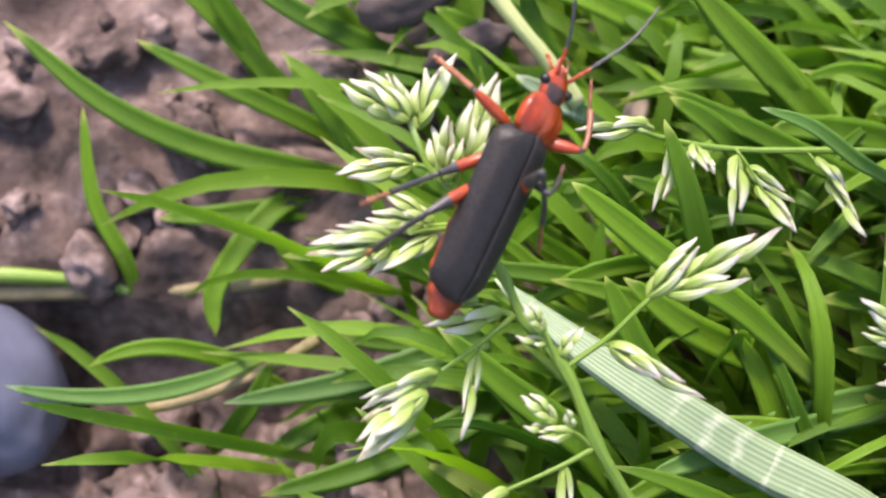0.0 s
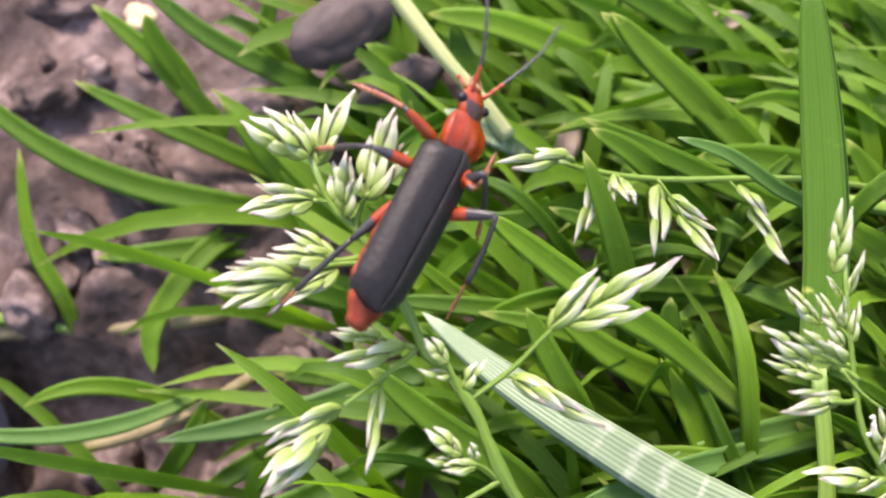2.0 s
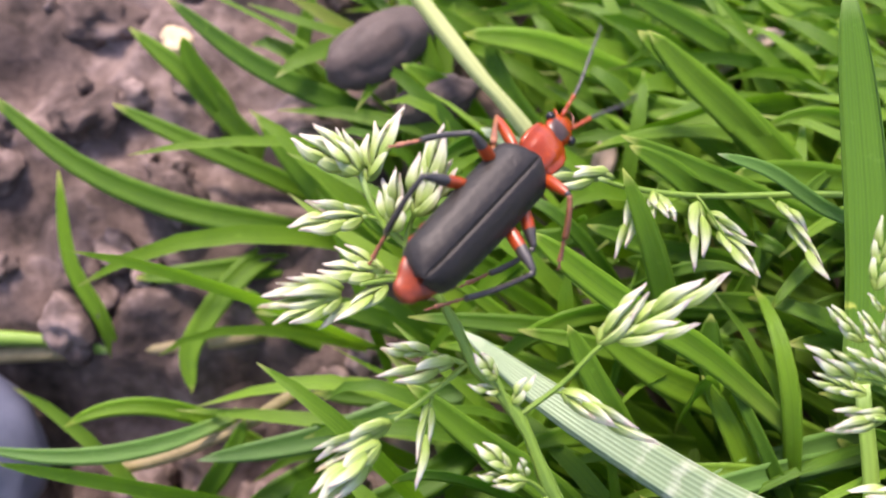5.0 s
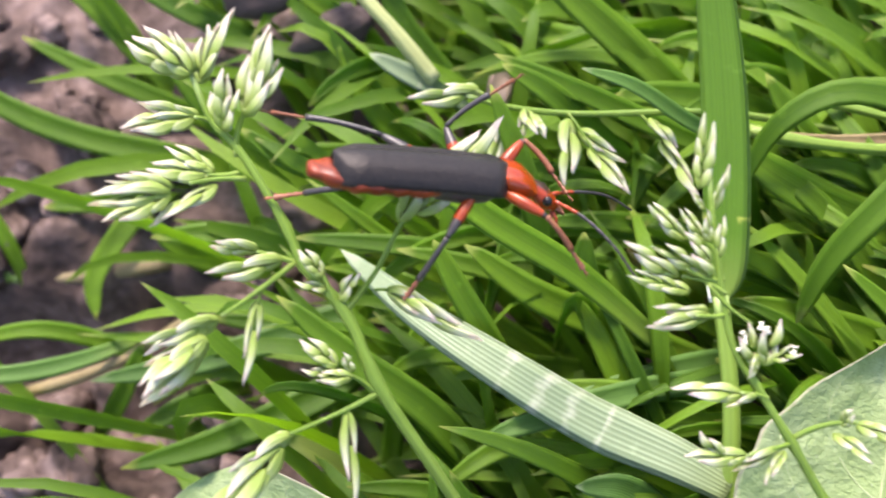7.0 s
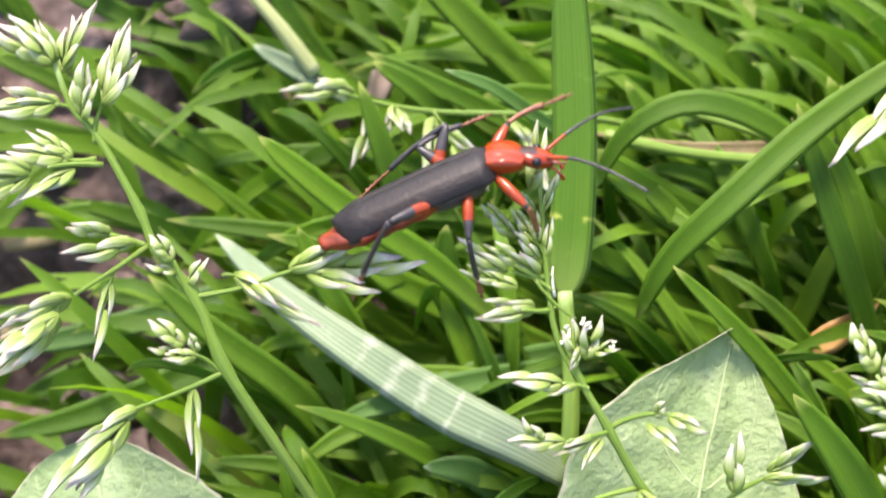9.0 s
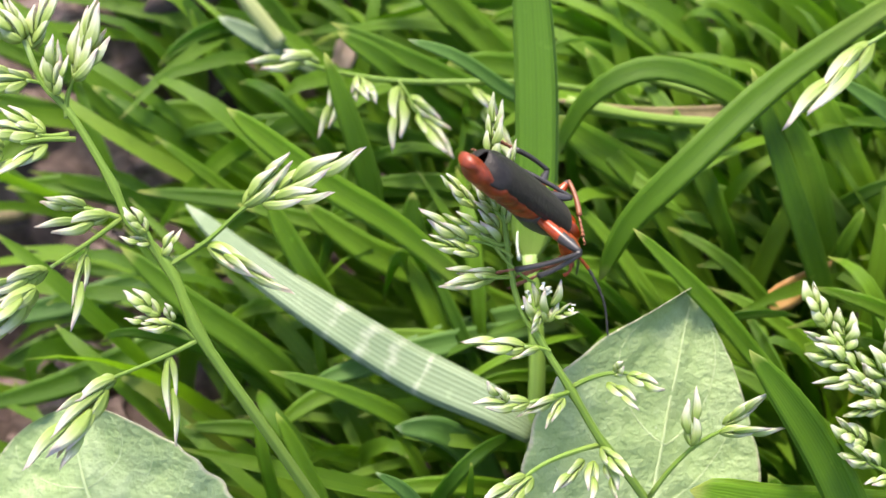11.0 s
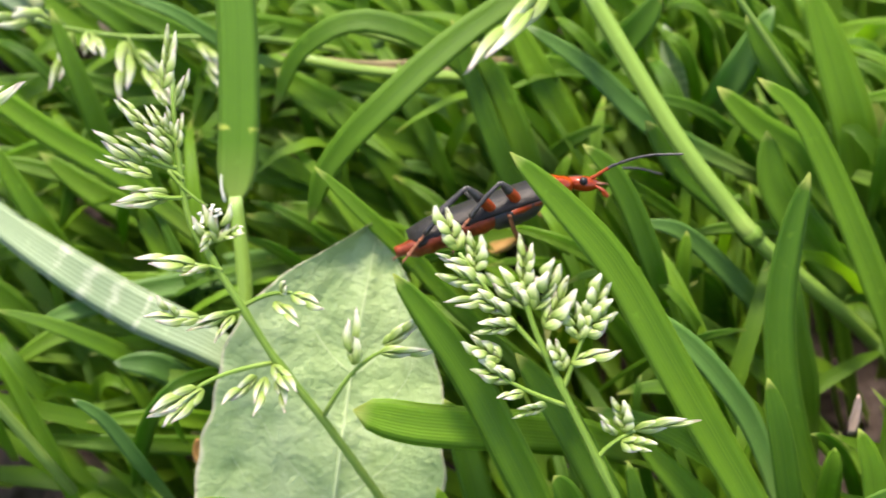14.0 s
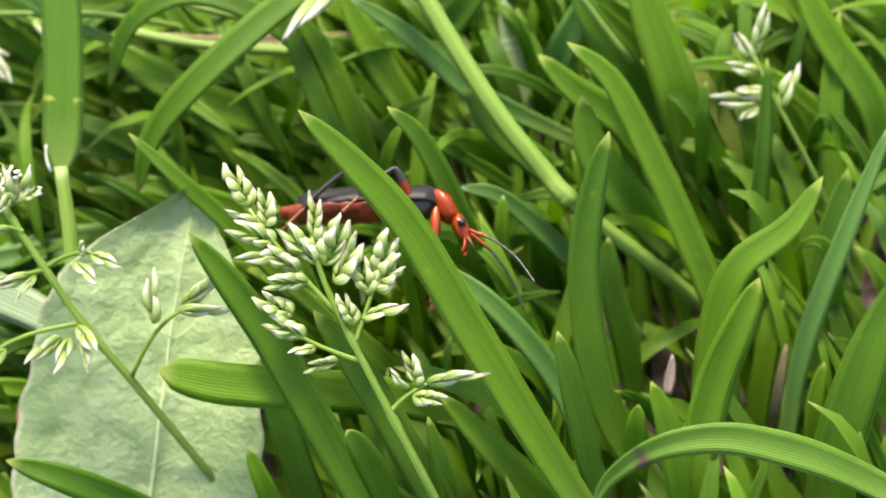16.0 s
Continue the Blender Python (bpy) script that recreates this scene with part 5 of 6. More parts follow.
blade(((9.9, 23.0, -2.7), (6.7, 24.9, 1.1), (3.9, 26.9, 4.3), (-0.8, 29.4, 6.9), (-5.3, 32.5, 9.1)), 2.37, GREEN)
blade(((26.1, 30.3, 3.2), (20.2, 28.4, 4.9), (14.6, 26.7, 5.9), (10.2, 25.1, 6.2), (7.6, 24.2, 6.0)), 1.72, BLUISH)
blade(((16.3, 27.7, 0.0), (11.9, 26.0, 2.6), (8.0, 24.2, 3.6), (4.6, 21.9, 3.0)), 1.60, GREEN)
blade(((20.7, 18.3, -2.0), (18.6, 20.2, 2.7), (16.1, 21.2, 5.4), (13.1, 21.2, 6.0)), 2.21, BLUISH)
blade(((10.1, 13.0, -2.2), (9.2, 15.4, 2.7), (7.4, 18.6, 6.6), (5.8, 21.1, 8.8)), 1.28, GREEN)
blade(((5.6, 16.2, 0.3), (5.4, 17.4, 4.6), (5.0, 19.0, 7.5), (4.7, 21.0, 9.4)), 0.92, GREEN)
blade(((17.4, 12.8, 1.8), (15.9, 14.1, 6.1), (14.1, 15.9, 9.2), (12.2, 16.8, 10.4)), 1.02, BLUISH)
blade(((17.7, 17.0, 1.9), (17.9, 16.9, 6.6), (17.9, 18.0, 8.8)), 0.49, GREEN)
blade(((13.3, 19.9, -3.4), (8.6, 21.0, 0.9), (4.0, 21.8, 3.4), (-0.8, 21.8, 4.1)), 1.51, GREEN)
blade(((24.7, 18.3, -3.1), (18.5, 17.5, -0.0), (13.0, 17.0, 1.8), (6.3, 17.1, 2.5)), 1.49, GREEN)
blade(((16.3, 21.3, -4.8), (10.2, 20.7, -1.6), (2.7, 20.5, 0.3), (-3.3, 21.9, 1.8)), 1.78, GREEN)
blade(((24.7, 19.0, -1.6), (20.1, 18.5, 1.7), (16.5, 18.2, 3.6), (11.3, 17.7, 4.0)), 1.55, GREEN)
blade(((22.9, 22.1, -4.4), (19.8, 23.7, -0.7), (17.5, 26.1, 2.6), (15.2, 30.0, 6.2), (13.2, 33.0, 8.3)), 1.93, GREEN)
blade(((24.5, 31.2, -0.3), (16.4, 32.5, 4.0), (11.0, 33.6, 6.8), (6.4, 36.2, 8.9)), 2.35, GREEN)
blade(((21.0, 34.9, 0.7), (13.8, 34.7, 4.2), (7.3, 35.7, 6.8), (1.9, 36.5, 7.9)), 1.58, GREEN)
blade(((13.3, 38.2, 1.5), (5.7, 37.5, 5.7), (-5.2, 37.7, 7.5)), 1.60, GREEN)
blade(((39.2, 37.7, 4.6), (34.0, 37.8, 7.4), (29.9, 38.0, 9.5), (25.9, 39.3, 11.6), (23.4, 40.8, 12.8)), 2.86, GREEN)
blade(((43.3, 28.2, 2.6), (41.5, 31.2, 7.1), (39.6, 34.0, 10.7), (37.5, 37.9, 14.2), (35.8, 41.9, 16.8)), 1.71, GREEN)
blade(((34.5, 35.4, 1.0), (29.3, 35.2, 4.5), (24.4, 35.7, 6.8), (18.9, 35.6, 7.5)), 2.38, GREEN)
blade(((37.1, 40.3, 2.7), (32.5, 41.1, 6.7), (28.3, 43.5, 10.2), (25.8, 46.6, 12.6)), 2.00, GREEN)
blade(((30.2, 47.5, 5.6), (24.2, 47.0, 8.9), (19.4, 46.5, 10.7), (16.2, 46.1, 11.2)), 2.03, GREEN)
blade(((39.8, 42.4, 2.7), (36.8, 41.7, 5.9), (32.5, 41.4, 7.8), (28.0, 41.2, 8.3)), 1.78, BLUISH)
blade(((48.2, 39.4, 2.1), (44.0, 41.6, 7.0), (41.2, 44.0, 10.4), (39.4, 47.1, 12.9)), 2.40, GREEN)
blade(((39.9, 36.1, -1.0), (35.2, 37.4, 3.4), (32.5, 37.1, 5.3), (29.3, 36.4, 5.6)), 1.86, GREEN)
blade(((21.8, 31.4, -4.8), (16.0, 31.5, -1.2), (10.4, 31.4, 0.8), (4.0, 31.0, 1.3)), 1.89, GREEN)
blade(((15.6, 34.1, -4.4), (8.4, 34.3, 0.5), (-0.5, 34.3, 2.1)), 1.66, GREEN)
blade(((15.0, 27.2, -6.1), (8.7, 26.6, -2.8), (3.3, 28.7, 0.4), (-1.5, 29.1, 1.4)), 2.27, GREEN)
blade(((20.2, 27.6, -4.7), (17.9, 29.2, -0.2), (16.4, 31.2, 3.1), (14.4, 33.0, 4.8)), 1.60, GREEN)
blade(((30.3, 30.1, 0.2), (27.2, 30.7, 5.3), (25.6, 31.7, 7.5)), 1.39, GREEN)
blade(((18.5, 52.0, -3.3), (13.9, 52.6, 0.6), (10.3, 53.2, 3.0), (7.2, 54.2, 4.3)), 1.48, GREEN)
blade(((23.6, 44.2, 3.8), (19.6, 48.1, 8.7), (17.1, 49.7, 11.6), (13.5, 52.0, 14.2), (10.7, 54.4, 16.0)), 2.41, GREEN)
blade(((8.8, 49.2, 3.2), (5.7, 49.5, 6.9), (2.6, 49.7, 9.1), (-0.3, 50.7, 10.4)), 1.69, PALE_LEAF)
blade(((4.6, 34.7, -0.6), (-0.7, 31.8, 0.5), (-3.8, 29.1, 0.9), (-10.5, 26.1, 0.4), (-16.6, 24.5, -0.1)), 2.38, GREEN)
blade(((10.8, 24.6, -4.1), (7.0, 26.4, 0.5), (3.3, 27.6, 3.3), (-0.9, 30.2, 5.5)), 2.25, GREEN)
blade(((-4.6, 24.3, -11.2), (-3.2, 26.6, -5.1), (-1.9, 30.7, -1.2)), 1.45, GREEN)
blade(((3.8, 39.9, -3.3), (-3.4, 40.1, 0.3), (-10.5, 40.8, 2.8), (-16.1, 40.4, 3.2)), 2.04, GREEN)
blade(((5.7, 42.0, 0.1), (-1.5, 43.8, 4.8), (-6.0, 44.2, 7.1), (-9.1, 45.7, 8.7)), 1.75, GREEN)
blade(((6.1, 47.3, -0.2), (2.1, 47.7, 3.6), (-1.0, 49.8, 6.9), (-2.7, 52.7, 9.2)), 1.81, GREEN)
blade(((44.3, 45.5, 7.9), (36.4, 43.1, 10.2), (29.2, 41.9, 11.6), (23.5, 42.3, 12.5)), 0.97, STRAW)
blade(((26.5, 40.2, 2.6), (29.2, 39.4, 5.7), (33.2, 38.6, 7.3), (38.0, 37.4, 7.3)), 1.69, GREEN)
blade(((17.8, 33.0, -3.9), (10.5, 32.6, -0.5), (4.9, 33.4, 2.0), (1.8, 34.4, 3.3)), 1.97, GREEN)
blade(((13.1, 23.8, -10.4), (6.6, 24.4, -6.4), (0.7, 25.4, -3.8), (-4.0, 24.3, -3.7)), 1.83, GREEN)
blade(((-9.9, 33.6, -7.0), (-13.0, 31.0, -3.7), (-17.4, 28.2, -3.8)), 1.87, GREEN)
blade(((0.5, 54.6, 2.8), (-1.9, 55.0, 7.8), (-5.9, 56.5, 10.3)), 2.08, GREEN)
blade(((30.8, 49.9, 4.7), (26.9, 49.1, 9.0), (23.5, 48.2, 10.1)), 1.83, GREEN)
blade(((40.4, 45.9, 1.3), (34.7, 45.1, 4.4), (29.5, 43.3, 5.4), (25.4, 43.6, 6.3)), 2.01, GREEN)
blade(((37.8, 27.8, -2.3), (33.8, 31.2, 3.3), (28.8, 32.2, 5.9), (23.5, 33.1, 7.2)), 2.10, GREEN)
blade(((-10.2, 49.3, -1.4), (-15.8, 48.8, 1.1), (-23.0, 49.3, 3.3), (-29.7, 51.4, 5.8), (-36.5, 56.0, 8.8)), 2.02, GREEN)
blade(((-14.1, 54.1, -3.2), (-16.8, 55.0, 0.9), (-22.1, 59.2, 5.4), (-26.8, 62.4, 7.9)), 1.86, GREEN)
blade(((-4.2, 55.4, 1.0), (-8.7, 56.0, 4.9), (-16.8, 58.3, 8.3), (-23.3, 62.3, 11.3)), 1.79, GREEN)
blade(((-11.3, 52.8, -2.9), (-15.3, 53.0, 0.8), (-22.2, 54.7, 3.9), (-27.8, 56.8, 5.8)), 1.58, GREEN)
blade(((-27.6, 40.5, -4.8), (-28.3, 42.5, -1.3), (-30.3, 45.7, 1.7), (-31.0, 51.1, 5.4)), 1.31, GREEN)
blade(((-13.7, 49.4, -2.5), (-17.6, 46.4, -0.7), (-21.4, 40.8, -1.8), (-21.4, 37.2, -3.2)), 1.88, GREEN)
blade(((5.7, 38.9, -1.6), (-2.4, 35.7, 0.1), (-11.6, 32.3, 0.2), (-19.7, 30.8, 0.0)), 2.05, BLUISH)
blade(((-15.7, 34.1, -6.7), (-23.0, 35.3, -1.3), (-29.3, 33.6, -0.6)), 1.40, GREEN)
blade(((-17.7, 35.4, -2.5), (-25.3, 31.4, -0.1), (-34.0, 31.2, 1.5)), 1.35, BLUISH)
blade(((26.4, 42.7, 6.9), (19.5, 43.4, 10.9), (13.8, 44.6, 13.6), (8.4, 46.3, 15.4)), 1.56, GREEN)
blade(((24.4, 46.2, 4.9), (19.7, 48.5, 9.8), (13.7, 52.0, 13.9), (10.0, 54.4, 16.0)), 2.45, GREEN)
blade(((6.0, 42.1, -4.4), (-3.2, 37.1, -2.5), (-12.4, 36.4, -1.3)), 1.83, GREEN)
blade(((-15.2, 58.2, -2.0), (-14.2, 61.4, 4.6), (-12.7, 65.7, 8.7)), 1.45, GREEN)
blade(((-4.2, 45.6, -3.6), (-9.0, 47.7, 1.2), (-13.0, 50.3, 4.8), (-16.5, 54.1, 7.7)), 1.61, GREEN)
blade(((-9.5, 48.4, -4.2), (-16.0, 46.9, -1.5), (-21.2, 45.6, -0.2), (-25.8, 45.0, 0.1)), 1.81, GREEN)
blade(((-19.4, 54.3, -2.0), (-19.6, 57.5, 3.4), (-21.8, 59.7, 6.8), (-22.5, 61.1, 8.3)), 1.67, GREEN)
blade(((-3.3, 50.3, -3.1), (-5.0, 53.5, 2.3), (-5.7, 57.5, 6.7), (-4.9, 61.1, 9.4)), 1.65, GREEN)
blade(((3.2, 51.3, -1.4), (1.0, 54.0, 3.7), (-2.4, 56.1, 7.0), (-4.8, 56.8, 8.1)), 1.47, GREEN)
blade(((10.3, 48.7, -0.6), (5.8, 51.4, 4.5), (1.7, 54.9, 8.6), (0.1, 58.3, 11.3)), 1.99, GREEN)
blade(((6.1, 45.5, -3.6), (0.9, 47.3, 1.0), (-4.0, 47.4, 3.2), (-8.0, 46.4, 3.3)), 1.85, GREEN)
blade(((8.4, 57.0, 6.5), (12.8, 53.7, 8.2), (17.2, 51.5, 9.0), (21.7, 47.8, 7.5)), 1.95, GREEN)
blade(((16.0, 56.2, 4.9), (9.8, 56.4, 8.6), (4.0, 57.3, 11.2), (-1.5, 57.7, 12.1)), 2.36, GREEN)
blade(((23.0, 58.2, 4.9), (15.5, 59.2, 10.2), (9.6, 61.0, 12.9)), 1.99, GREEN)
blade(((-4.1, 30.9, -7.4), (-1.6, 32.9, -1.5), (-1.2, 36.6, 2.3)), 1.54, GREEN)
blade(((-22.2, 30.8, -9.8), (-18.8, 31.9, -4.4), (-17.0, 34.4, -1.3)), 1.58, GREEN)
blade(((-6.8, 41.5, -7.0), (-12.5, 41.7, -3.4), (-15.6, 42.3, -1.0), (-17.5, 43.8, 0.6)), 1.79, GREEN)
blade(((-6.7, 33.7, -9.2), (-10.5, 30.9, -6.2), (-14.4, 29.3, -5.4)), 1.99, GREEN)
blade(((24.5, 37.8, 2.4), (19.9, 38.4, 6.3), (15.8, 38.2, 8.2), (10.7, 37.9, 8.8)), 1.59, GREEN)
blade(((21.0, 41.6, 3.4), (15.7, 41.8, 7.1), (10.6, 41.8, 9.2), (6.5, 42.8, 10.4)), 1.61, GREEN)
blade(((19.6, 28.9, -1.7), (15.9, 32.2, 3.9), (14.1, 34.6, 7.3), (14.0, 36.8, 9.3)), 2.14, GREEN)
blade(((23.7, 33.2, -0.3), (19.9, 34.5, 4.0), (15.1, 35.7, 6.8), (9.2, 36.0, 7.7)), 1.81, GREEN)
blade(((11.1, 30.2, -5.5), (8.4, 33.1, -0.2), (6.7, 35.7, 3.3), (5.5, 38.7, 5.7)), 1.88, GREEN)
blade(((27.6, 32.1, 1.4), (21.1, 30.0, 3.7), (15.3, 27.8, 4.5), (11.0, 26.0, 4.2)), 2.11, BLUISH)


def turf():
    """Countless blades of the turf in one mesh, thicker away from the bare soil."""
    rng = random.Random(11)
    verts, faces, uvs = [], [], []
    n = 6
    made = near = 0
    while made < 5200:
        x, y = rng.uniform(-36, 120), rng.uniform(-35, 130)
        keep = 1 / (1 + math.exp(-(x - 1 + 0.10 * (60 - y)) / 3.0))
        bank = 0.22 * math.exp(-(((x + 20) / 12) ** 2 + ((y - 26) / 7) ** 2))
        keep = max(keep, bank)
        if rng.random() > keep * max(bank, 0.35 + 0.65 / (1 + math.exp(-(x - 16) / 6))):
            continue
        if math.hypot(x - 31, y - 12) < 9 or math.hypot(x - 6, y - 8) < 9:
            continue
        if x > 60 and y < 36 and rng.random() < 0.6:
            continue
        made += 1
        z = ground_height(x, y) - 1
        length = rng.uniform(14, 32)
        stand = 1 / (1 + math.exp(-(x - 44) / 6))
        aim = Vector((-0.62 + 0.30 * stand + rng.gauss(0, 0.45 - 0.15 * stand), 0.25 + 0.25 * stand + rng.gauss(0, 0.4 - 0.15 * stand), rng.uniform(0.25, 0.85) + 0.25 * stand)).normalized()
        a = Vector((x, y, z))
        b = a + aim * length * 0.55 + Vector((0, 0, 2.5))
        c = a + aim * length + Vector((rng.gauss(0, 2), rng.gauss(0, 2), -rng.uniform(0, 6)))
        c.z, b.z = min(c.z, 9 + 2.5 * stand), min(b.z, 8 + 2 * stand)
        for p in (b, c):
            if -4 < p.x < 25 and abs(p.y - (34.8 - 0.63 * p.x)) < 6:
                p.z = min(p.z, 3.5)
        if any(math.hypot(p.x - 31, p.y - 12) < 9.5 or math.hypot(p.x - 6, p.y - 8) < 10 for p in (b, c)) and c.z > -2:
            continue
        if any(0 < p.y < 31 and abs(p.x - 26.2 - 0.2 * p.y) < 11 and p.z > 0.67 * p.y - 8 for p in (b, c, (a + c) / 2)):
            continue
        face = (VIEW_BACK + Vector((rng.gauss(0, 0.5), rng.gauss(0, 0.5), 0))).normalized()
        line = curve_points((a, b, c), n)
        wide = rng.uniform(0.4, 0.85)
        if near < 260 and -6 < c.x < 76 and 8 < c.y < 52 and c.z > 2.5:
            near += 1
            blade((a, b, c), wide * 2.1, GREEN, "green grass blade lying across others in the turf", face=face, fold=0.2, blunt=3.5, n=12)
            continue
        start = len(verts)
        for k, p in enumerate(line):
            d = (line[min(k + 1, n)] - line[max(k - 1, 0)]).normalized()
            s = d.cross(face).normalized()
            w = wide * max(0.05, blade_width(k / n, 3.5))
            up = s.cross(d)
            verts += [(p - s * w) * MM, (p - up * 0.25 * w) * MM, (p + s * w) * MM]
        for k in range(n):
            for i in (0, 1):
                q = start + 3 * k + i
                faces.append((q, q + 1, q + 4, q + 3))
                uvs += [(i / 2, k / n), ((i + 1) / 2, k / n), ((i + 1) / 2, (k + 1) / n), (i / 2, (k + 1) / n)]
    me = bpy.data.meshes.new("turf")
    me.from_pydata([v[:] for v in verts], [], faces)
    layer = me.uv_layers.new(name="UVMap")
    layer.data.foreach_set("uv", [c for uv in uvs for c in uv])
    me.polygons.foreach_set("use_smooth", [True] * len(faces))
    me.materials.append(GRASS_FAR)
    return tagged(new("turf", me), "dense green meadow grass with blades lying across each other", "grass", kind="stuff")


turf()


# ---- what moves ----
def body_pose(tail, neck, roll):
    """The beetle's pose from the tip of its abdomen, the front of its wing cases and its roll about its length."""
    a, b = Vector(tail), Vector(neck)
    y = (b - a).normalized()
    z = (VIEW_BACK - y * VIEW_BACK.dot(y)).normalized()
    z = Matrix.Rotation(radians(roll), 3, y) @ z
    x = y.cross(z)
    m = Matrix((x, y, z)).transposed().to_4x4()
    return Matrix.Translation((a + y * 5.5) * MM) @ m


def bone(origin, y, up):
    y = y.normalized()
    x = y.cross(up).normalized()
    z = x.cross(y)
    return Matrix.Translation(origin) @ Matrix((x, y, z)).transposed().to_4x4()


def leg_pose(leg, foot):
    """Thigh and shin, in the beetle's space, for a foot placed there (millimetres)."""
    thigh, shin, hip, a, b, side = leg
    d = foot - hip
    far = min(max(d.length, abs(a - b) + 0.3), (a + b) * 0.985)
    d.normalize()
    pole = Vector((side * 0.9, 0.0, 1.1))
    pole = (pole - d * pole.dot(d)).normalized()
    c = (a * a + far * far - b * b) / (2 * a * far)
    knee = hip + d * a * c + pole * a * math.sqrt(max(0.0, 1 - c * c))
    m1 = bone(hip * MM, knee - hip, pole)
    m2 = bone(knee * MM, hip + d * far - knee, pole)
    return m1, m1.inverted() @ m2


BODY = [
    (0, (-4.9, 25.0, 25.5), (-0.8, 33.0, 30.2), 36),
    (0.5, (-4.4, 25.4, 26.4), (0.8, 33.3, 29.7), 36),
    (1, (-4.9, 26.5, 26.5), (1.8, 33.4, 30.4), 38),
    (1.5, (-5.1, 26.6, 26.5), (2.0, 32.9, 30.1), 38),
    (2, (-3.9, 25.6, 27.0), (0.7, 34.1, 29.7), 40),
    (2.5, (-2.6, 24.8, 28.0), (-2.1, 34.7, 28.7), 50),
    (3, (-2.6, 28.2, 23.8), (-5.7, 31.1, 32.7), 40),
    (4.2, (-3.2, 29.0, 23.9), (-1.9, 30.2, 33.7), 18),
    (5.3, (-4.5, 28.8, 31.0), (3.1, 34.2, 27.6), -2),
    (5.5, (-5.2, 29.5, 29.9), (4.1, 32.6, 28.2), -18),
    (6, (-2.2, 28.5, 30.2), (6.5, 31.5, 26.7), -8),
    (6.5, (-1.1, 30.8, 30.6), (8.2, 30.6, 27.2), -56),
    (7, (0.1, 28.9, 29.3), (9.0, 30.2, 25.9), -60),
    (7.5, (0.9, 28.6, 27.1), (10.9, 28.5, 27.0), -60),
    (8, (2.8, 26.5, 25.3), (12.5, 29.5, 27.0), -48),
    (8.5, (5.7, 26.5, 25.3), (15.3, 29.8, 27.2), -48),
    (9, (7.6, 26.7, 24.8), (17.0, 30.6, 27.1), -62),
    (10, (12.8, 27.3, 28.2), (20.6, 31.6, 23.5), -60),
    (11, (17.4, 27.5, 29.3), (22.8, 28.5, 20.7), -80),
    (11.5, (18.7, 27.2, 27.9), (25.1, 27.6, 20.2), -80),
    (12, (18.5, 28.8, 26.9), (26.8, 29.0, 21.7), -72),
    (12.5, (21.4, 24.8, 26.2), (30.1, 25.1, 21.4), -54),
    (13, (22.4, 23.5, 24.1), (32.5, 23.3, 24.0), -76),
    (13.5, (28.1, 22.8, 19.7), (37.9, 25.4, 21.2), -82),
    (14, (32.2, 24.4, 17.1), (41.7, 27.5, 18.9), -87),
    (14.5, (33.3, 24.5, 17.8), (43.1, 25.6, 16.8), -108),
    (15, (34.9, 24.7, 17.1), (45.2, 25.8, 17.7), -110),
    (15.5, (36.8, 25.0, 17.3), (47.5, 25.2, 17.3), -106),
    (16, (37.2, 24.6, 17.0), (47.9, 24.9, 17.2), -104),
]
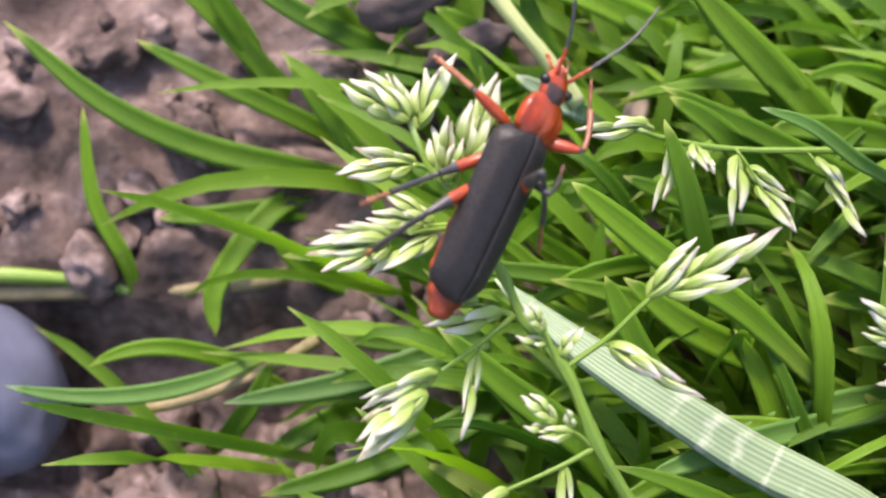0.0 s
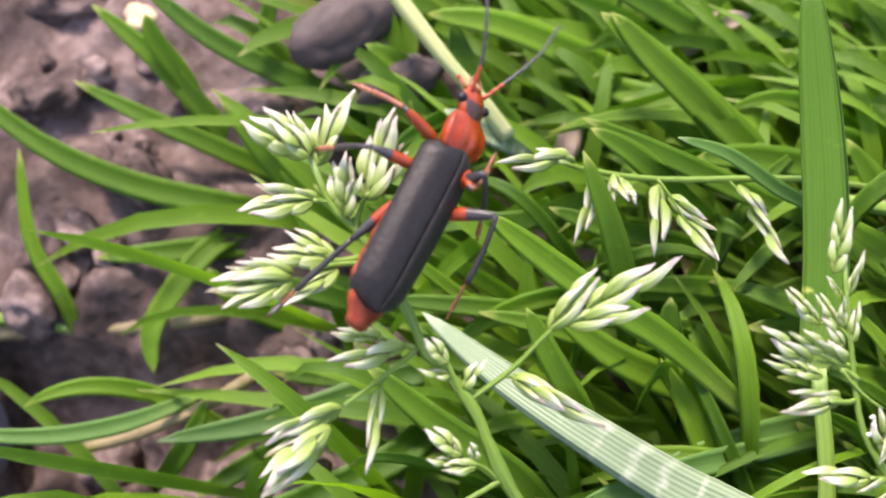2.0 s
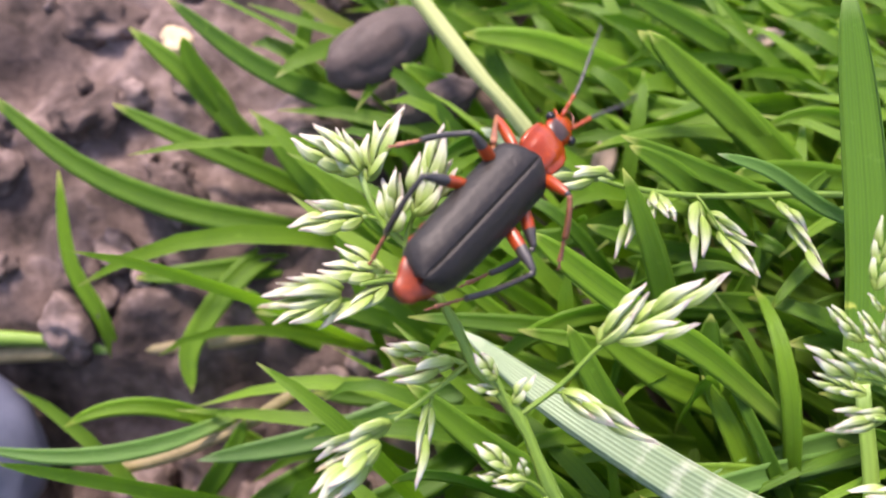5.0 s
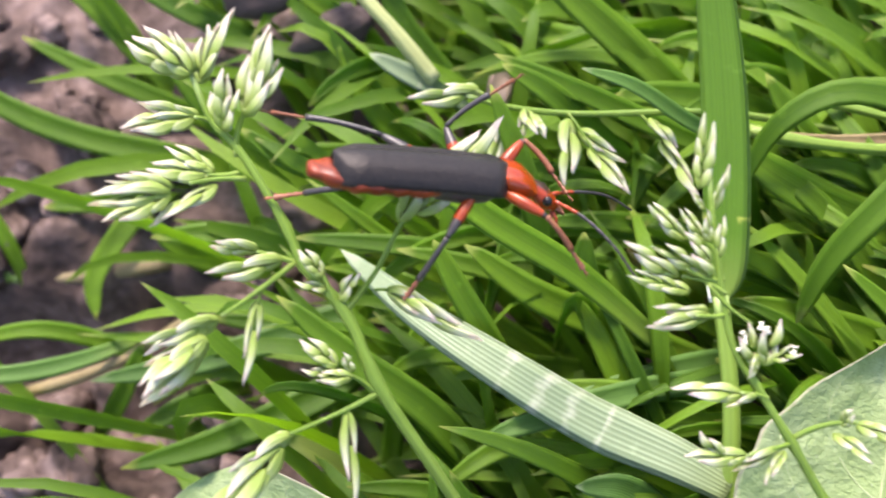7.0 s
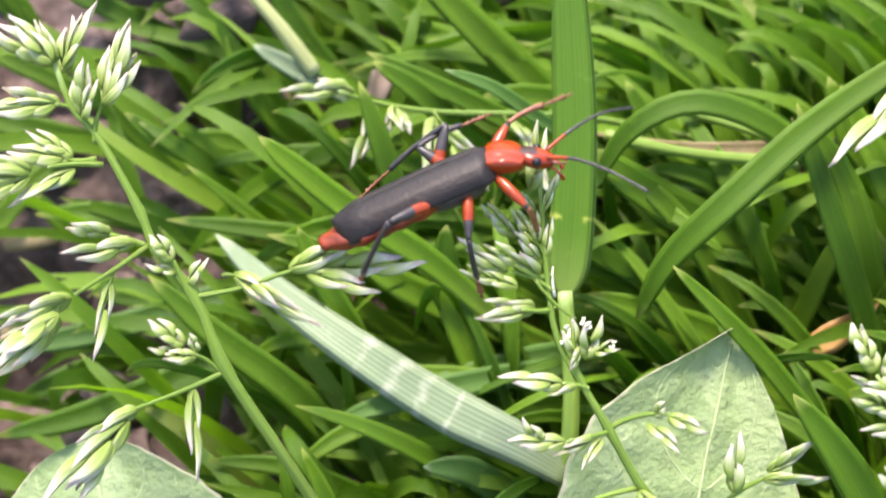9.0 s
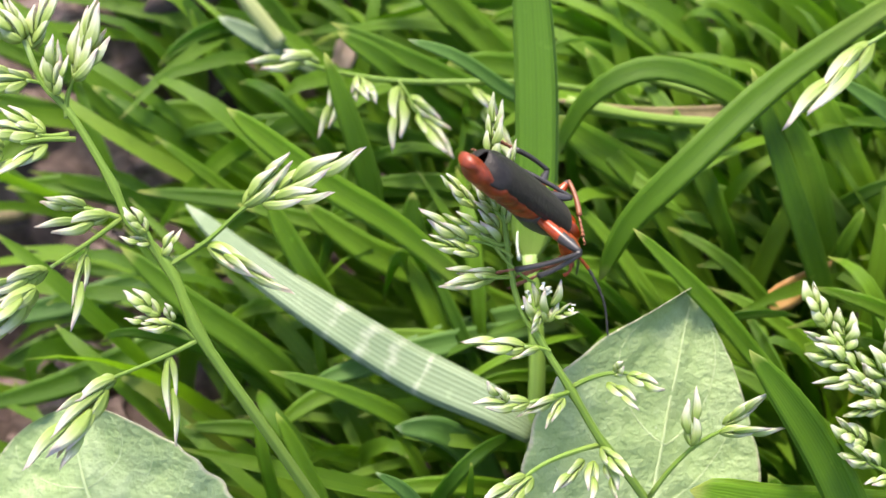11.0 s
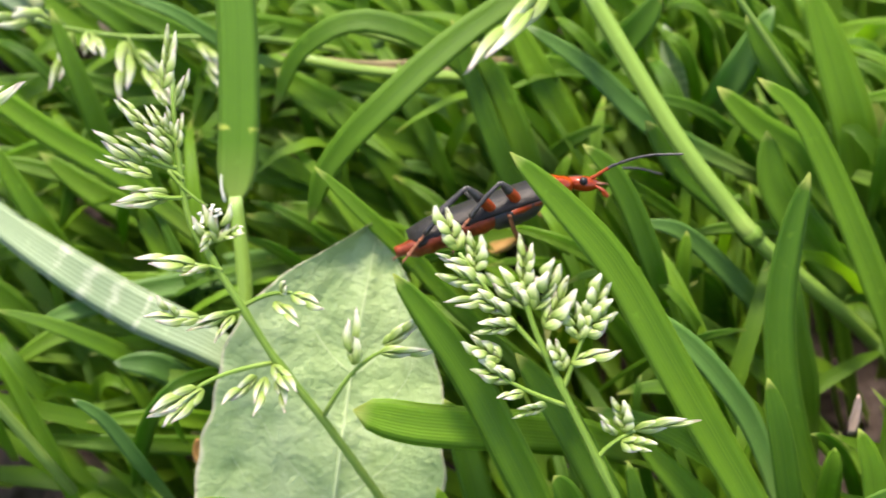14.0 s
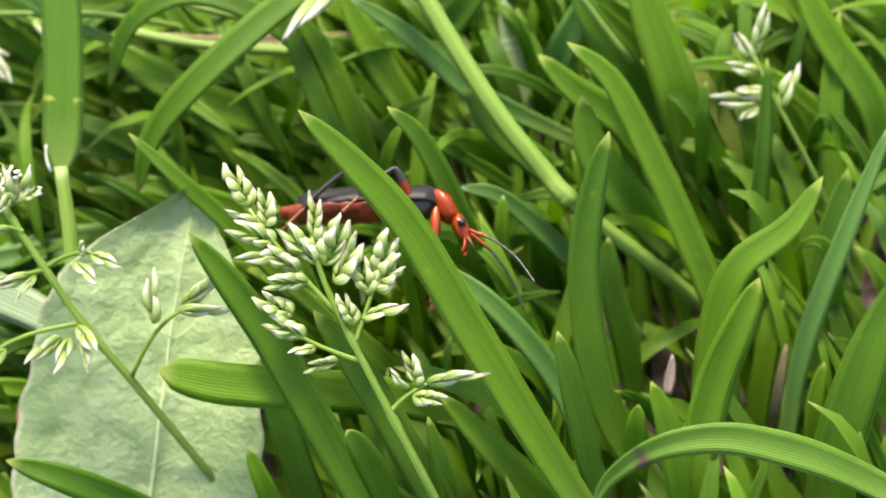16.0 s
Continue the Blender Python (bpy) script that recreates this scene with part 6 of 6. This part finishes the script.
FEET = {
    "fl": [(0, (-5.5, 37.0, 30.2)), (0.5, (-5.2, 36.9, 30.1)), (1, (-1.3, 35.6, 33.0)), (1.5, (-1.4, 36.6, 28.8)), (2, (-4.4, 37.4, 30.4)), (2.5, (-9.8, 34.9, 29.0)), (3, (-11.7, 31.5, 27.0)), (4.2, (-7.5, 37.4, 30.4)), (5.3, (1.7, 34.5, 28.7)), (5.5, (3.8, 35.0, 27.9)), (6, (6.4, 34.6, 27.7)), (6.5, (8.5, 32.8, 25.5)), (7, (12.5, 30.1, 23.9)), (7.5, (15.7, 29.6, 24.8)), (8, (17.2, 32.4, 26.4)), (8.5, (16.3, 32.1, 26.2)), (9, (20.5, 34.8, 26.6)), (10, (23.0, 31.6, 23.6)), (11, (24.0, 27.0, 20.9)), (11.5, (25.6, 31.5, 23.5)), (12, (30.6, 27.9, 21.5)), (12.5, (34.0, 24.6, 19.6)), (13, (36.7, 21.9, 18.0)), (13.5, (41.4, 26.7, 17.3)), (14, (44.7, 26.6, 16.1)), (14.5, (43.1, 24.7, 13.8)), (16, (46.4, 18.5, 10.3))],
    "ml": [(0, (-10.0, 30.7, 26.0)), (0.5, (-6.9, 36.2, 29.2)), (1.5, (-6.3, 35.5, 28.7)), (2, (-6.3, 35.0, 28.4)), (2.5, (-6.7, 31.1, 26.2)), (3, (-8.8, 31.5, 26.4)), (4.2, (-7.5, 34.9, 28.4)), (5.3, (-2.7, 36.4, 29.2)), (5.5, (-2.8, 36.1, 29.1)), (6, (-0.6, 36.1, 29.1)), (6.5, (3.2, 35.7, 28.3)), (7, (9.8, 34.7, 27.7)), (7.5, (12.6, 33.8, 27.2)), (8, (13.8, 32.1, 26.2)), (8.5, (14.5, 34.2, 27.4)), (9, (16.3, 33.8, 26.0)), (10, (18.6, 32.3, 25.2)), (11, (18.8, 31.3, 24.6)), (11.5, (20.3, 30.4, 24.0)), (12, (22.7, 32.3, 25.1)), (12.5, (24.1, 29.3, 23.4)), (13, (26.5, 26.7, 19.6)), (13.5, (31.7, 26.0, 16.9)), (14, (36.0, 25.5, 14.3)), (14.5, (36.3, 26.1, 13.5)), (16, (41.3, 25.6, 13.2))],
    "hl": [(0, (-9.4, 28.5, 24.7)), (0.5, (-9.1, 28.2, 24.5)), (1, (-9.2, 28.0, 24.4)), (1.5, (-9.0, 28.0, 24.4)), (2, (-8.8, 27.8, 24.3)), (2.5, (-9.5, 28.1, 24.5)), (3, (-7.4, 28.3, 24.6)), (4.2, (-6.2, 29.6, 25.3)), (5.3, (-6.3, 31.9, 26.7)), (5.5, (-6.3, 32.2, 26.8)), (6, (-0.0, 33.8, 27.7)), (6.5, (-2.4, 34.7, 28.3)), (7, (-3.9, 33.6, 27.6)), (7.5, (-2.8, 33.7, 27.7)), (8, (0.9, 31.6, 26.5)), (8.5, (8.4, 29.6, 24.8)), (9, (9.8, 30.0, 23.8)), (10, (14.4, 32.0, 25.0)), (11, (17.9, 30.7, 24.2)), (11.5, (20.0, 30.2, 24.0)), (12, (20.5, 31.4, 24.6)), (12.5, (22.8, 32.0, 25.0)), (13, (23.5, 25.7, 19.0)), (13.5, (29.7, 24.5, 16.0)), (14, (32.4, 25.2, 14.1)), (14.5, (32.6, 25.8, 13.3)), (16, (37.6, 25.6, 13.2))],
    "fr": [(0, (2.2, 35.9, 29.6)), (0.5, (2.8, 36.1, 29.7)), (1.5, (3.3, 32.4, 26.4)), (2, (2.5, 34.8, 27.7)), (2.5, (-7.1, 34.4, 28.7)), (3, (-9.8, 31.3, 26.9)), (4.2, (-3.1, 36.9, 30.1)), (5.3, (3.9, 29.7, 26.0)), (5.5, (5.3, 27.8, 24.3)), (6, (9.3, 31.5, 25.9)), (6.5, (7.7, 27.6, 23.6)), (7, (13.2, 26.3, 22.8)), (7.5, (14.2, 27.1, 23.3)), (8, (17.2, 26.4, 22.9)), (8.5, (19.0, 27.5, 23.5)), (9, (19.4, 27.8, 23.1)), (10, (20.6, 26.3, 21.7)), (11, (20.2, 24.6, 20.7)), (11.5, (24.5, 24.0, 20.4)), (12, (29.7, 25.0, 20.9)), (12.5, (30.4, 17.8, 16.8)), (13, (35.5, 20.5, 19.5)), (13.5, (37.8, 23.3, 17.7)), (14, (40.5, 24.3, 15.9)), (14.5, (42.7, 22.5, 17.2)), (15, (42.8, 23.4, 18.3)), (15.5, (44.2, 22.0, 16.9)), (16, (46.8, 18.0, 14.6))],
    "mr": [(0, (1.0, 32.9, 26.7)), (0.5, (0.8, 31.6, 25.9)), (1.5, (2.1, 31.1, 25.6)), (2, (1.7, 31.4, 25.8)), (2.5, (-0.9, 35.9, 28.4)), (3, (-5.2, 28.9, 24.3)), (4.2, (-2.0, 30.8, 25.4)), (5.3, (-1.9, 30.2, 25.1)), (5.5, (-1.5, 30.6, 25.3)), (6, (4.2, 26.0, 23.3)), (6.5, (4.3, 25.4, 22.9)), (7, (4.1, 24.7, 22.5)), (7.5, (7.6, 24.5, 22.4)), (8, (18.3, 24.0, 21.5)), (8.5, (18.5, 24.5, 21.8)), (9, (16.3, 25.1, 21.6)), (10, (19.7, 25.7, 21.4)), (11, (19.9, 24.1, 20.4)), (11.5, (20.6, 24.0, 20.4)), (12, (20.6, 23.6, 20.1)), (12.5, (27.5, 24.3, 19.4)), (13, (31.0, 18.3, 18.2)), (13.5, (33.4, 20.3, 17.1)), (14, (36.0, 23.7, 19.0)), (14.5, (37.1, 23.1, 18.7)), (15, (37.2, 24.1, 19.3)), (15.5, (39.8, 23.5, 18.9)), (16, (41.1, 22.9, 18.6))],
    "hr": [(0, (-0.1, 29.5, 24.7)), (0.5, (-2.9, 27.5, 23.6)), (1.5, (-0.8, 27.4, 23.5)), (2, (0.3, 28.1, 23.9)), (2.5, (-1.0, 30.9, 25.5)), (3, (-1.7, 31.1, 25.6)), (4.2, (-2.0, 28.8, 24.3)), (5.3, (-3.8, 29.3, 25.1)), (5.5, (-4.1, 29.1, 25.1)), (6, (-3.5, 29.3, 25.2)), (6.5, (-4.2, 29.4, 25.2)), (7, (-3.1, 29.3, 25.2)), (7.5, (-2.7, 28.7, 24.8)), (8, (3.7, 25.2, 22.2)), (8.5, (3.3, 24.9, 22.1)), (9, (9.5, 24.7, 21.9)), (10, (15.7, 26.2, 21.6)), (11, (18.3, 24.6, 20.7)), (11.5, (20.7, 27.1, 22.2)), (12, (18.3, 24.5, 20.6)), (12.5, (19.2, 25.0, 20.9)), (13, (19.2, 24.1, 23.3)), (13.5, (28.1, 20.9, 16.3)), (14, (33.1, 23.1, 17.6)), (14.5, (33.8, 23.3, 17.7)), (15, (34.1, 23.2, 17.6)), (16, (37.6, 22.7, 17.3))],
}


def between(rows, t):
    for (t0, a), (t1, b) in zip(rows, rows[1:]):
        if t <= t1:
            s = max(0.0, (t - t0) / (t1 - t0))
            s = s * s * (3 - 2 * s)
            return Vector(a).lerp(Vector(b), s)
    return Vector(rows[-1][1])


def motions():
    poses = [(t, body_pose(a, b, r)) for t, a, b, r in BODY]
    walk(BEETLE, poses)
    for name, leg in LEGS.items():
        thigh, shin = [], []
        for t, m in poses:
            a, b = leg_pose(leg, (m.inverted() @ (between(FEET[name], t) * MM)) / MM)
            thigh.append((t, a))
            shin.append((t, b))
        walk(leg[0], thigh)
        walk(leg[1], shin)
    for root, rows in ((PA, ((0, 0), (2, 0), (2.5, 0.8), (3, 2.4), (3.7, 0.5), (5.5, -0.3), (16, -0.3))), (PB, ((0, -0.6), (3, -0.6), (5.5, 0), (9, 0), (10, 0.9), (11.3, 0.4), (12, -0.4), (13, -1.4), (16, -1.4)))):
        walk(root, [(t, Matrix.Translation(root.location.copy()) @ Matrix.Rotation(radians(a), 4, VIEW_BACK)) for t, a in rows])
    bend = ((0, 0, -8), (1.5, -5, -20), (2, -5, 5), (2.5, -8, 38), (3.2, -8, 35), (5, -5, 0), (5.5, -14, -22), (6, -8, -3), (6.5, -24, -6), (7, -17, -8), (7.5, -12, -6), (8, -6, 0), (8.5, -8, -4), (9, -14, -14), (11.5, -20, -10), (12.5, -16, -12), (13, -8, 0), (13.7, -6, 6), (14.2, -12, -6), (15, -26, 0), (15.6, -44, -4), (16, -48, -6))
    for p in NECK_PARTS:
        walk(p, [(t, Matrix.Translation(NECK * MM) @ Euler((radians(a), 0, radians(b))).to_matrix().to_4x4()) for t, a, b in bend])
    at = ARM.location.copy()
    walk(ARM, [(t, Matrix.Translation(at) @ Matrix.Rotation(radians(a), 4, VIEW_BACK)) for t, a in ((0, 0), (5.5, 0), (6, 29), (6.5, 24), (7, 16), (7.5, 4), (8, -10), (8.5, -20), (9, -24), (10, -14), (11.3, -2), (16, -2))])
    for k, f in enumerate(FEELERS):
        at = f.location / MM
        walk(f, [(t, pose(at.x * MM, at.y * MM, at.z * MM, 14 * math.sin(3.1 * t + k), 0, 10 * math.sin(2.3 * t + 2 * k))) for t in np.arange(0, 16.01, 0.5).tolist()])


motions()
